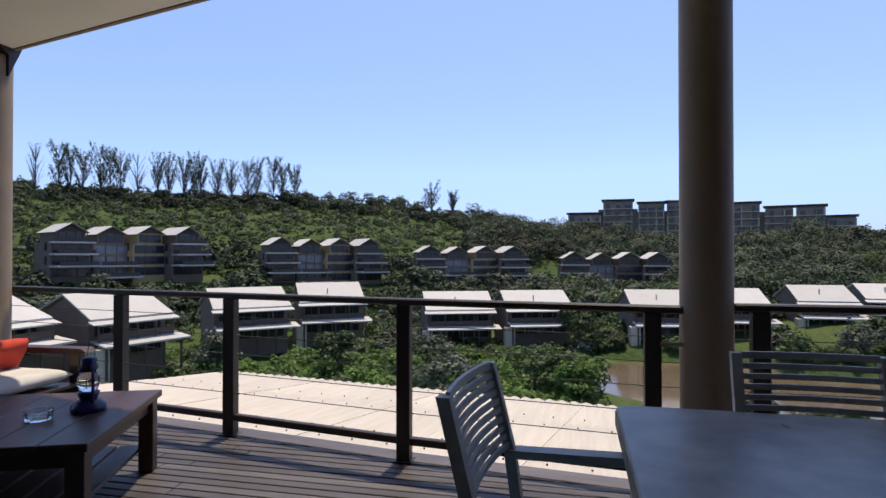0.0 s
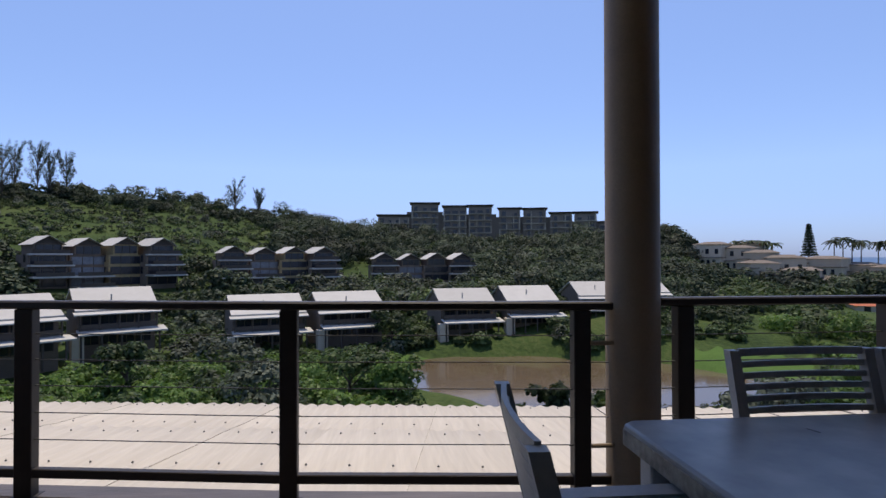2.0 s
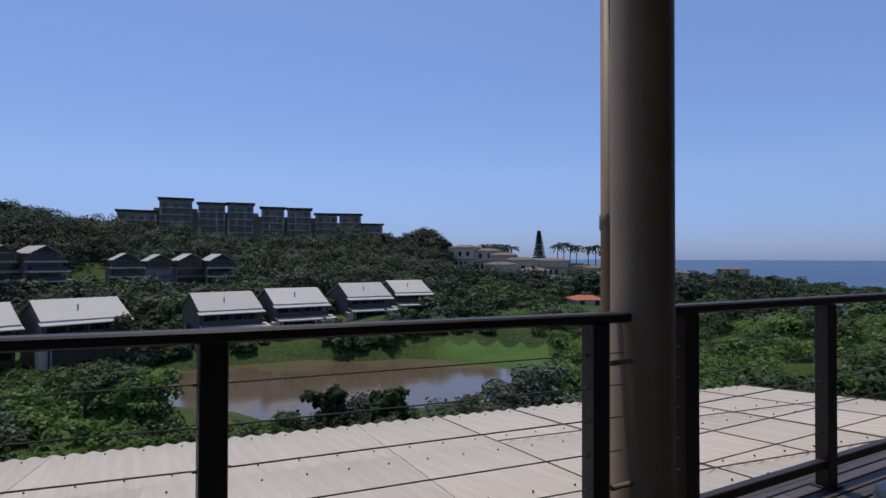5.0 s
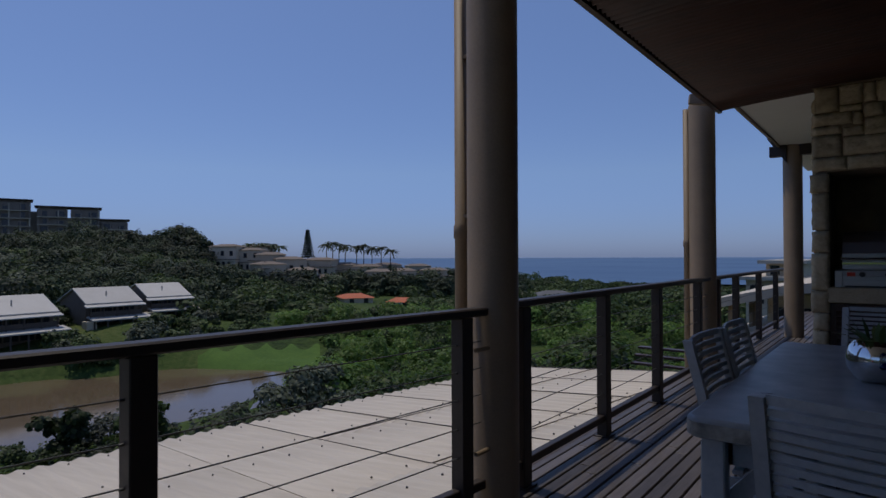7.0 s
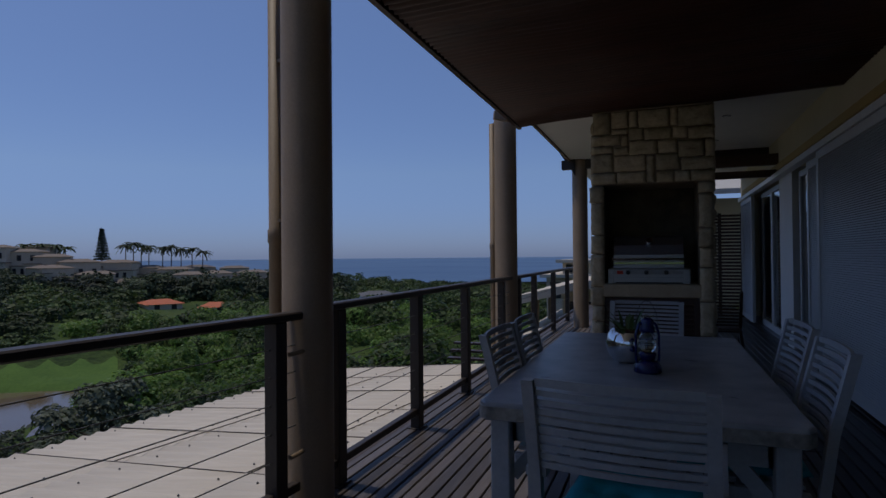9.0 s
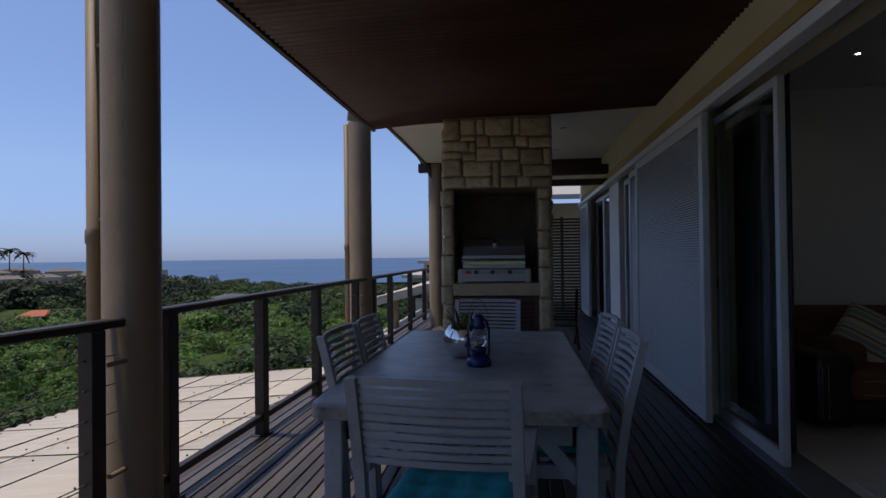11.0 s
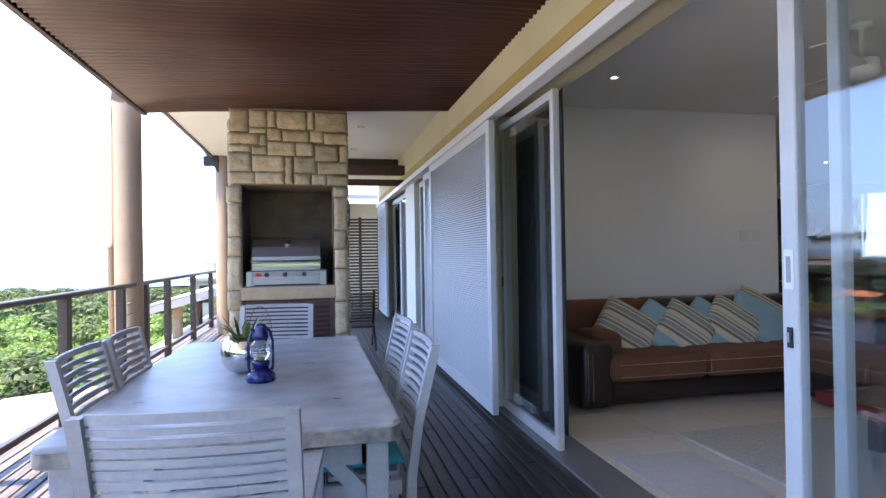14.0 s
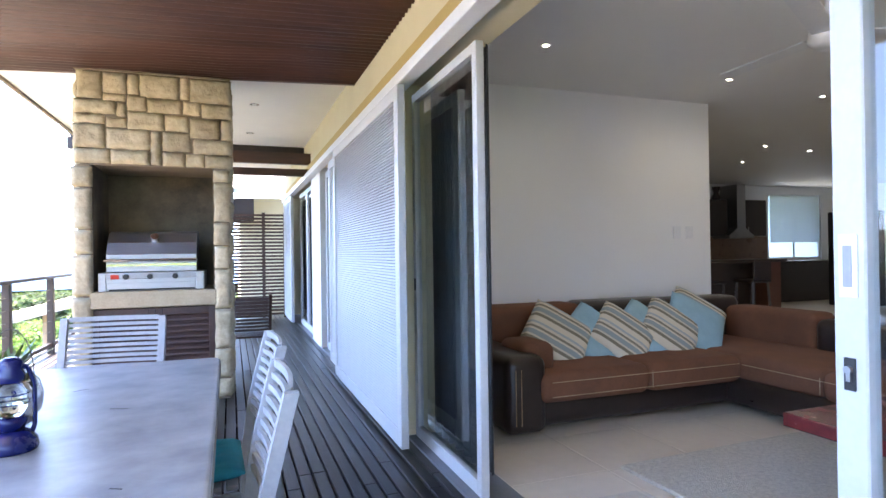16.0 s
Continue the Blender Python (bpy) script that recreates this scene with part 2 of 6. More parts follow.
M_FARROOF = mat("pale_roof_sheeting", (0.51, 0.49, 0.45), (0.43, 0.41, 0.37), 0.7, scale=.5, vary=.08)
M_FARWALL = mat("taupe_render", (0.20, 0.152, 0.115), (0.15, 0.112, 0.084), 0.9, scale=.6, vary=.12)
M_FARYEL = mat("ochre_render", (0.42, 0.30, 0.15), (0.36, 0.26, 0.13), 0.9, scale=.6)
M_FARCREAM = mat("cream_render", (0.60, 0.51, 0.38), (0.49, 0.41, 0.30), 0.9, scale=.4, vary=.12)
M_FARSTONE = mat("grey_hotel_render", (0.33, 0.265, 0.205), (0.22, 0.18, 0.145), 0.9, scale=.3)
M_TOWNGLASS = mat("pale_reflective_glazing", (0.20, 0.22, 0.25), (0.12, 0.13, 0.15), 0.15, scale=1.2)
M_GREYROOF = mat("grey_tiles", (0.11, 0.11, 0.112), (0.085, 0.085, 0.087), .8, scale=1)
M_VILLAROOF = mat("brown_villa_tiles", (0.20, 0.16, 0.125), (0.15, 0.12, 0.095), 0.85, scale=1)
M_FARWIN = mat("far_window_glass", (0.03, 0.035, 0.045), (0.02, 0.02, 0.03), 0.12, scale=2)
M_FARSHADE = mat("verandah_and_shade_brown", (0.085, 0.066, 0.052), rough=0.8)
M_TERRA = mat("terracotta_tiles", (0.48, 0.13, 0.05), (0.36, 0.10, 0.04), 0.8, scale=2)
M_BARK = mat("brown_bark", (0.11, 0.085, 0.065), (0.06, 0.045, 0.035), 0.95, scale=10, bump=.6)
M_BLACK = mat("black_plastic", (0.015, 0.015, 0.016), rough=0.45)
M_KITCH = mat("espresso_laminate", (0.030, 0.018, 0.014), (0.022, 0.013, 0.01), 0.35, scale=3, stretch=(1, 1, .1))
M_CURTAIN = mat("charcoal_curtain", (0.055, 0.058, 0.06), (0.035, 0.036, 0.038), 0.9, scale=6, stretch=(1, 1, .1), bump=.2)
M_LENS = mat("frosted_lens", (0.7, 0.7, 0.68), rough=.4)
M_LAMP = glow_mat("lamp_glow", (1.0, 0.93, 0.8), 12.0)

# ---------------------------------------------------------------- ground, sea, far hills
BEAR = [-180, -160, -140, -128, -116, -107, -100, -92, -80, -68, -62, -59, -52, -42, -36, -20, 0, 40, 90, 180]
RIDGE_R = [260, 260, 260, 260, 260, 268, 276, 285, 300, 290, 262, 235, 235, 260, 300, 320, 320, 300, 260, 260]
RIDGE_E = [5.0, 5.1, 5.3, 5.1, 5.2, 5.0, 3.6, 2.4, 0.9, 1.5, 0.6, -1.1, -2.0, -2.1, -2.0, -3.2, -3.8, -3, 3, 4.5]
Z140 = [-4, -3.4, -2.7, -2.8, -4.8, -5.8, -6.2, -6.7, -7.3, -8.3, -8.6, -8.8, -9.8, -10.3, -10.8, -11.8, -12, -8, -5, -5]
Z88 = [-8.4, -8.5, -9.1, -9.6, -10.2, -10.7, -10.7, -10.5, -8.9, -7.7, -8.2, -8.5, -9.3, -9.8, -9.8, -9.4, -8.5, -6, -5, -9]
POND = (radians(-71.2), 63.0)
POND_C = (math.sin(POND[0]) * POND[1], math.cos(POND[0]) * POND[1] + 0.5)
WATER_Z = -12.1


def pond_d(x, y):
    """Below 1 inside the pond."""
    dx, dy = x - POND_C[0], y - POND_C[1]
    rx, ry = math.sin(POND[0]), math.cos(POND[0])
    u, v = dx * rx + dy * ry, dx * ry - dy * rx
    a = math.atan2(v, u)
    return math.hypot(u / 12.5, v / 18.0) * (1 + .09 * math.sin(3 * a + 1) + .06 * math.sin(7 * a))


def ground_z(x, y):
    d, b = math.hypot(x, y - .5), math.degrees(math.atan2(x, y - .5))
    rr = float(np.interp(b, BEAR, RIDGE_R))
    rz = 1.3 + rr * math.tan(radians(float(np.interp(b, BEAR, RIDGE_E))))
    z1, z0 = float(np.interp(b, BEAR, Z140)), float(np.interp(b, BEAR, Z88))
    near = -4.6 if b > 60 or b < -170 else -5.2
    ds = [0, 9, 20, 34, 50, 74, 88, 108, 140, rr, rr + 120, rr + 500, 4000]
    mid = -11.9
    zs = [near, near, -8.5, -11.6, mid, mid + .3, z0, z0 + .6, z1, rz, min(rz - 6, -10), -44, -60]
    z = float(np.interp(d, ds, zs))
    if d > 20:
        z += (noise.noise(Vector((x * .03, y * .03, 0))) * .9 + noise.noise(Vector((x * .11, y * .11, 3))) * .3) * min(1, (d - 20) / 40)
    p = pond_d(x, y)
    if p < 1.25:
        k = max(0, min(1, (1.25 - p) / .25))
        z = z * (1 - k) + (WATER_Z - .5) * k + (.35 * (1 - k) * k * 4)
    return z


def ground_mesh():
    bears = np.concatenate([np.arange(-180, -150, 5), np.arange(-150, -5, .75), np.arange(-5, 181, 5)])
    ds = np.concatenate([[0.5, 5], np.arange(9, 34, 2.5), np.arange(34, 110, 1.6), np.arange(110, 330, 5), np.geomspace(335, 4000, 14)])
    vs, fs = [], []
    for d in ds:
        for b in bears:
            x, y = math.sin(radians(b)) * d, math.cos(radians(b)) * d + .5
            vs.append((x, y, ground_z(x, y)))
    n = len(bears)
    for i in range(len(ds) - 1):
        for j in range(n - 1):
            fs.append((i * n + j, (i + 1) * n + j, (i + 1) * n + j + 1, i * n + j + 1))
    me = bpy.data.meshes.new("ground")
    me.from_pydata(vs, [], fs)
    for p in me.polygons:
        p.use_smooth = True
    return me


def grass_mat():
    m = bpy.data.materials.new("hillside_grass")
    m.use_nodes = True
    t = m.node_tree
    b = t.nodes["Principled BSDF"]
    b.inputs["Roughness"].default_value = 0.95
    b.inputs["Specular IOR Level"].default_value = 0.15
    g = t.nodes.new("ShaderNodeNewGeometry")
    n1 = t.nodes.new("ShaderNodeTexNoise")
    n1.inputs["Scale"].default_value = 0.06
    n1.inputs["Detail"].default_value = 8
    n2 = t.nodes.new("ShaderNodeTexNoise")
    n2.inputs["Scale"].default_value = 1.6
    n2.inputs["Detail"].default_value = 6
    for n in (n1, n2):
        t.links.new(g.outputs["Position"], n.inputs["Vector"])
    mx = t.nodes.new("ShaderNodeMix")
    mx.inputs[0].default_value = 0.45
    t.links.new(n1.outputs["Fac"], mx.inputs[2])
    t.links.new(n2.outputs["Fac"], mx.inputs[3])
    ramp = t.nodes.new("ShaderNodeValToRGB")
    e = ramp.color_ramp.elements
    e[0].position, e[0].color = 0.34, (0.022, 0.040, 0.012, 1)
    e[1].position, e[1].color = 0.68, (0.090, 0.110, 0.035, 1)
    k = e.new(0.5)
    k.color = (0.05, 0.08, 0.020, 1)
    t.links.new(mx.outputs[0], ramp.inputs[0])
    t.links.new(ramp.outputs[0], b.inputs["Base Color"])
    bp = t.nodes.new("ShaderNodeBump")
    bp.inputs["Distance"].default_value = 0.5
    bp.inputs["Strength"].default_value = 0.6
    t.links.new(n2.outputs["Fac"], bp.inputs["Height"])
    t.links.new(bp.outputs[0], b.inputs["Normal"])
    return m


ground = new("ground", ground_mesh())
ground.data.materials.append(grass_mat())
put(ground, "green hillside and valley floor with grass and scrub", "ground", kind="structure")

M_WATER = mat("brown_pond_water", (0.15, 0.112, 0.07), (0.12, 0.09, 0.057), 0.07, scale=.15, bump=.05, bscale=3)
bm = fresh()
ring = []
for i in range(96):
    a = 2 * math.pi * i / 96
    u, v = 14.6 * math.cos(a), 21.0 * math.sin(a)
    rx, ry = math.sin(POND[0]), math.cos(POND[0])
    ring.append(bm.verts.new((POND_C[0] + u * rx + v * ry, POND_C[1] + u * ry - v * rx, WATER_Z)))
bm.faces.new(ring)
put(make("pond_water", bm, M_WATER), "still muddy brown pond in the valley", "pond", kind="structure")

M_SEA = mat("deep_blue_sea", (0.021, 0.064, 0.148), (0.016, 0.052, 0.122), 0.35, scale=.004, bscale=.05, bump=.1, coord="Object")
bm = fresh()
ring = []
for i in range(121):
    a = radians(-95 + i * 1.25)
    ring.append((math.sin(a), math.cos(a)))
lo = [bm.verts.new((x * 420, y * 420, -18)) for x, y in ring]
hi = [bm.verts.new((x * 4900, y * 4900, -18)) for x, y in ring]
for i in range(120):
    bm.faces.new((lo[i], lo[i + 1], hi[i + 1], hi[i]))
put(make("sea_water", bm, M_SEA), "deep blue ocean out to the hazy horizon", "sea", kind="structure")


# leaves: many small quads set on the shell of uneven clumps
def leaf_quads(rng, centres, radii, counts, size, flat=0.75):
    V, total = [], 0
    for c, r, n, s in zip(centres, radii, counts, size):
        d = rng.normal(size=(n, 3))
        d /= np.linalg.norm(d, axis=1)[:, None]
        d[:, 2] = np.where(d[:, 2] < -.35, -d[:, 2], d[:, 2])
        lump = 1 + .22 * np.sin(d[:, 0] * 5 + c[0]) * np.cos(d[:, 1] * 6 + c[1]) + .14 * np.sin(d[:, 2] * 9 + c[0] * 2)
        rad = (0.72 + .30 * rng.random(n) ** .6) * lump
        p = np.array(c)[None] + d * rad[:, None] * np.array(r)[None]
        nrm = d * .9 + rng.normal(size=(n, 3)) * .38 + np.array((0, 0, .45))
        nrm /= np.linalg.norm(nrm, axis=1)[:, None]
        t = np.cross(nrm, rng.normal(size=(n, 3)))
        t /= np.linalg.norm(t, axis=1)[:, None] + 1e-9
        b = np.cross(nrm, t)
        w = s * (0.6 + .8 * rng.random(n))[:, None]
        V.append(np.stack([p - t * w, p - b * w * flat, p + t * w, p + b * w * flat], 1).reshape(-1, 3))
        total += n
    V = np.concatenate(V)
    return V, np.arange(total * 4).reshape(-1, 4)


def leaf_object(name, rng, centres, radii, counts, size, material):
    V, F = leaf_quads(rng, centres, radii, counts, size)
    me = bpy.data.meshes.new(name)
    me.from_pydata(V.tolist(), [], F.tolist())
    me.materials.append(material)
    return new(name, me)


M_BUSH = island_mat("mixed_green_leaves", [(0.022, 0.040, 0.014), (0.036, 0.064, 0.018), (0.058, 0.092, 0.027), (0.10, 0.135, 0.045)], 0.6, trans=.34)
M_WOOD = island_mat("dark_forest_leaves", [(0.016, 0.027, 0.013), (0.026, 0.044, 0.019), (0.043, 0.065, 0.029), (0.078, 0.098, 0.05)], 0.65, trans=.22)
M_HILL = island_mat("hillside_shrub_leaves", [(0.025, 0.044, 0.014), (0.043, 0.069, 0.019), (0.067, 0.091, 0.030), (0.095, 0.112, 0.043)], 0.65, trans=.3)
M_GREYLEAF = island_mat("grey_green_leaves", [(0.045, 0.06, 0.035), (0.07, 0.085, 0.055), (0.14, 0.16, 0.11)], 0.65, trans=.2)
M_BRIGHT = island_mat("bright_green_leaves", [(0.060, 0.120, 0.024), (0.110, 0.195, 0.040), (0.18, 0.265, 0.065)], 0.5, trans=.48)


def polar(b, d, dz=0.0):
    x, y = math.sin(radians(b)) * d, math.cos(radians(b)) * d + .5
    return x, y, ground_z(x, y) + dz


# footprints kept clear of scrub: bearing from, to, distance from, to
CLEAR = []


def scatter(name, label, rng, n, b0, b1, d0, d1, rmin, rmax, leaves, lsize, material, tall=.8, keep=None, clear=True):
    cs, rs, ns, ss = [], [], [], []
    tries = 0
    while len(cs) < n and tries < n * 8:
        tries += 1
        b = b0 + (b1 - b0) * rng.random()
        d = math.sqrt(d0 * d0 + (d1 * d1 - d0 * d0) * rng.random())
        if clear and any(p <= b <= q and u <= d <= v for p, q, u, v in CLEAR):
            continue
        x, y, z = polar(b, d)
        if pond_d(x, y) < 1.22 or (keep and not keep(x, y, b, d)):
            continue
        r = rmin + (rmax - rmin) * rng.random() ** 2
        cs.append((x, y, z + r * tall * .5))
        rs.append((r, r * (.8 + .4 * rng.random()), r * tall * (.8 + .4 * rng.random())))
        ns.append(int(leaves * (.5 + .5 * (r / rmax) ** 2)) + 8)
        ss.append(lsize * (.7 + .6 * r / rmax))
    ob = leaf_object(name, rng, cs, rs, ns, ss, material)
    return put(ob, label, "vegetation", kind="stuff")

# ---------------------------------------------------------------- deck
EDGE_Y = (-4.4, -2.8, -1.55, -.507, .822, 2.233, 2.5)
EDGE_X = (-2.72, -2.43, -2.235, -2.075, -1.853, -1.69, -1.665)


def rail_x(y):
    """The line of the balustrade, which bends gently from post to post up to the first column."""
    return float(np.interp(y, EDGE_Y, EDGE_X))


deck = thing("deck_floor", "weathered dark timber deck of long narrow boards", "deck", pose(0, 0, 0), kind="structure")
BW, GAP = 0.066, 0.012
rng = random.Random(5)
nb = 0
x = 1.62
while x - BW > -2.80:
    x0, x1 = x - BW, x
    yend = 14.9
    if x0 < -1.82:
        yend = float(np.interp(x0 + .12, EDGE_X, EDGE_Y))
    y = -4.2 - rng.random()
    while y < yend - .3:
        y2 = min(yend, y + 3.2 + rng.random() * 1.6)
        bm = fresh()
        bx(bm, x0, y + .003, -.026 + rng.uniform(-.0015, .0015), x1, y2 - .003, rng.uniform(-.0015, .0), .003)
        # boards from x .05 to the house use the darker timber
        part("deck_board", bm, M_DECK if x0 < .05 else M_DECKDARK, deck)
        nb += 1
        y = y2
    x -= BW + GAP
bm = fresh()
y = -4.2
while y < 13:
    bx(bm, rail_x(y) - .06, y, -.17, 1.6, y + .05, -.032)
    y += .6
part("joists", bm, M_DECKBEAM, deck)
# unseen black sheet, added so the gaps between boards stay dark
bm = fresh()
bx(bm, -1.72, -4.2, -.19, 1.6, 14.9, -.175)
part("gap_shade_sheet", bm, M_BLACK, deck, "added black sheet that keeps the gaps between boards dark")
bm = fresh()
bar(bm, (-1.80, 2.5, -.11), (-1.80, 13.2, -.11), .05, .22)
for p, q in zip(EDGE_Y, EDGE_Y[1:]):
    bar(bm, (rail_x(p) - .12, p, -.11), (rail_x(q) - .12, q, -.11), .05, .22)
part("edge_beam", bm, M_DECKBEAM, deck)
bm = fresh()
for p, q in zip(EDGE_Y, EDGE_Y[1:]):
    bar(bm, (rail_x(p) - .07, p, -.010), (rail_x(q) - .07, q, -.010), .15, .03, bevel=.003)
part("border_board", bm, M_DECK, deck)


# ---------------------------------------------------------------- balustrade
def post_at(parent, x, y, top=.964):
    bm = fresh()
    bx(bm, x - .036, y - .042, -.02, x + .036, y + .042, top, .004)
    p = part("post", bm, M_RAIL, parent)
    bm = fresh()
    bx(bm, x - .055, y - .06, -.001, x + .055, y + .06, .008, .002)
    part("base_plate", bm, M_RAIL, p)
    for z in CABLE_Z:
        bm = fresh()
        rod(bm, (x, y - .056, z), (x, y + .056, z), .0045, seg=8)
        part("cable_fitting", bm, M_CABLE, p)


CABLE_Z = (.82, .69, .56, .425, .29)


def balustrade(ys, y0, y1, label):
    th = thing("balustrade", label, "railing", pose(0, 0, 0))
    cuts = [y0] + ([y for y in ys if y < 2.4] if y0 < 2 else []) + [y1]
    line = [Vector((rail_x(y), y, 0)) for y in cuts]

    def along(z, section):
        """One bent bar: the section (x, z pairs) carried along the line."""
        bm = fresh()
        rings = [[bm.verts.new(p + Vector((a, 0, z + b))) for a, b in section] for p in line]
        n = len(section)
        for r0, r1 in zip(rings, rings[1:]):
            for k in range(n):
                bm.faces.new((r0[k], r0[(k + 1) % n], r1[(k + 1) % n], r1[k]))
        bm.faces.new(rings[0][::-1])
        bm.faces.new(rings[-1])
        bmesh.ops.recalc_face_normals(bm, faces=bm.faces)
        return bm

    def box(w, h, c):
        return [(-w + c, -h), (w - c, -h), (w, -h + c), (w, h - c), (w - c, h), (-w + c, h), (-w, h - c), (-w, -h + c)]
    part("handrail", along(.966 if y0 < 2 else .984, box(.039, .020, .007)), M_RAIL, th)
    part("bottom_rail", along(.125, box(.0225, .0225, .004)), M_RAIL, th)
    for z in CABLE_Z:
        part("cable", along(z, [(.0028 * math.cos(a * math.pi / 3), .0028 * math.sin(a * math.pi / 3)) for a in range(6)]), M_CABLE, th)
    for y in ys:
        post_at(th, rail_x(y), y, .945 if y0 < 2 else .962)
    return th


balustrade([-1.55, -.507, .822, 2.233], -4.1, 2.40, "dark brown steel balustrade with taut wire cables along the deck")
balustrade([2.744, 3.85, 4.98, 6.25], 2.62, 6.62, "dark brown steel balustrade with wire cables between round columns")
balustrade([7.05, 8.02, 9.55, 11.05], 6.86, 11.9, "dark brown steel balustrade with wire cables beside the barbecue")


def column(x, y, r, label, pipe=None):
    th = thing("column", label, "column", pose(x, y, 0), group="veranda columns")
    bm = fresh()
    lathe(bm, [(r + .004, -4.0), (r + .004, 0.0), (r, .01), (r, 2.86), (r - .01, 2.9)], 40)
    part("shaft", bm, M_COLUMN, th, smooth=True)
    if pipe:
        bm = fresh()
        px, py = pipe
        lathe(bm, [(.034, -4.0), (.034, 1.33), (.040, 1.335), (.040, 1.40), (.034, 1.405), (.034, 2.85)], 18, px, py)
        p = part("downpipe", bm, M_COLUMN, th, smooth=True)
        bm = fresh()
        for z in (.32, .80, 1.45, 2.3):
            d = Vector((px, py, 0)).normalized()
            bar(bm, d * (r - .01) + Vector((0, 0, z)), Vector((px, py, z)) + d * .03, .03, .018)
        part("pipe_bracket", bm, M_COLUMN, p)
        bm = fresh()
        for z in (.30, .79):
            rod(bm, (.05, -r + .01, z), (.05, -r - .10, z), .011, seg=10)
        part("fixing_pin", bm, M_COLUMN, p)
    return th


column(-1.689, 2.498, .130, "round tan painted column with a downpipe", (-.215, .02))
column(-1.735, 6.74, .137, "round tan painted column with a downpipe", (-.155, -.03))
column(-1.30, 10.2, .13, "round tan painted column beside the far deck")
column(-2.286, -2.877, .15, "round tan painted column at the bend of the deck")

# ---------------------------------------------------------------- roofs over the deck
bm = fresh()
N = 420


def awning_end(x):
    """The far edge of the awning, which runs askew to the chimney."""
    return 6.46 - (x + 1.5) * .112


grid = []
for xx, zz in ((-1.47, 2.735), (-.5, 2.755), (.5, 2.775), (1.598, 2.80)):
    yn, yf = 2.72, awning_end(xx)
    grid.append([bm.verts.new((xx, yn + (yf - yn) * i / N, zz + .019 * math.sin(2 * math.pi * (yn + (yf - yn) * i / N) / .071))) for i in range(N + 1)])
for a, b in zip(grid, grid[1:]):
    for i in range(N):
        bm.faces.new((a[i], a[i + 1], b[i + 1], b[i]))
brown = make("ceiling_awning", bm, M_BROWN, True)
put(brown, "brown stained corrugated ceiling of the awning over the deck", "ceiling", kind="structure")
# unseen cover above the awning, added to stop light leaking through
bm = fresh()
prism(bm, [(-1.50, 2.70), (1.60, 2.70), (1.60, awning_end(1.6)), (-1.50, awning_end(-1.5))], 'z', 2.845, 2.875)
part("roof_cover", bm, M_BROWN, brown)
for nm, p, q, w, h in (("edge_beam", (-1.495, 2.68, 2.775), (-1.495, 6.50, 2.775), .045, .14), ("end_fascia", (-1.46, awning_end(-1.46) + .03, 2.785), (1.597, awning_end(1.597) + .03, 2.815), .05, .07), ("near_fascia", (-1.46, 2.69, 2.77), (1.52, 2.69, 2.80), .05, .13)):
    bm = fresh()
    bar(bm, p, q, w, h, bevel=.004)
    part(nm, bm, M_BROWN, brown)
bm = fresh()
bar(bm, (-1.62, 4.45, 2.86), (-1.40, 4.45, 2.86), .09, .08, bevel=.004)
bar(bm, (-1.72, 6.2, 2.83), (-1.47, 6.35, 2.80), .05, .10, bevel=.004)
part("rafter_end", bm, M_COLUMN, brown)

# white soffits
bm = fresh()
prism(bm, [(-2.55, -4.2), (-2.38, -2.95), (-1.79, -.35), (-1.47, 2.78), (1.6, 2.78), (1.6, -4.2)], 'z', 2.96, 3.12)
soff = make("ceiling_soffit", bm, M_SOFFIT)
put(soff, "white boarded soffit over the near deck", "ceiling", kind="structure")
bm = fresh()
bar(bm, (-2.40, -2.95, 3.05), (-1.81, -.35, 3.05), .03, .20)
bar(bm, (-1.81, -.35, 3.05), (-1.49, 2.78, 3.05), .03, .20)
part("fascia", bm, M_COLUMN, soff)
bm = fresh()
bar(bm, (-2.33, -2.90, 2.90), (1.6, -2.2, 2.90), .12, .16, bevel=.005)
part("beam", bm, M_RAIL, soff)
bm = fresh()
prism(bm, [(-2.29, 2.9), (-2.29, 2.72), (-2.41, 2.98), (-2.15, 2.98)], 'y', -3.06, -2.70)
part("beam_end", bm, M_RAIL, soff)
# the stretch past y 10.2 is added to keep the far wall shaded
bm = fresh()
bx(bm, -1.44, 6.10, 2.90, 1.6, 13.5, 3.06)
soff2 = make("ceiling_soffit", bm, M_SOFFIT)
put(soff2, "white soffit with small downlights past the barbecue", "ceiling", kind="structure")
bm = fresh()
bx(bm, -1.475, 6.44, 2.87, -1.443, 10.2, 3.08)
part("fascia", bm, M_COLUMN, soff2)
bm = fresh()
bx(bm, -1.60, 10.12, 2.74, 1.6, 10.24, 2.90, .005)
part("beam", bm, M_RAIL, soff2)
bm = fresh()
prism(bm, [(-1.36, 2.62), (-1.62, 3.02), (-1.36, 3.02)], 'y', 10.05, 10.3)
part("beam_end", bm, M_RAIL, soff2)


def downlight(x, y, z, label, r=.035, group="downlights", lit=False):
    th = thing("downlight", label, "ceiling light", pose(x, y, z), group=group)
    bm = fresh()
    lathe(bm, [(r + .014, 0), (r + .014, -.004), (r, -.006), (r, -.001)], 20)
    part("bezel", bm, M_CHROME, th)
    bm = fresh()
    lathe(bm, [(r * .9, -.0015), (r * .8, -.005)], 16)
    part("lens", bm, M_LAMP if lit else M_LENS, th)
    return th


for xx, yy in ((.77, 7.6), (.77, 9.2), (-.6, 8.4)):
    downlight(xx, yy, 2.90, "small recessed downlight in the white soffit")

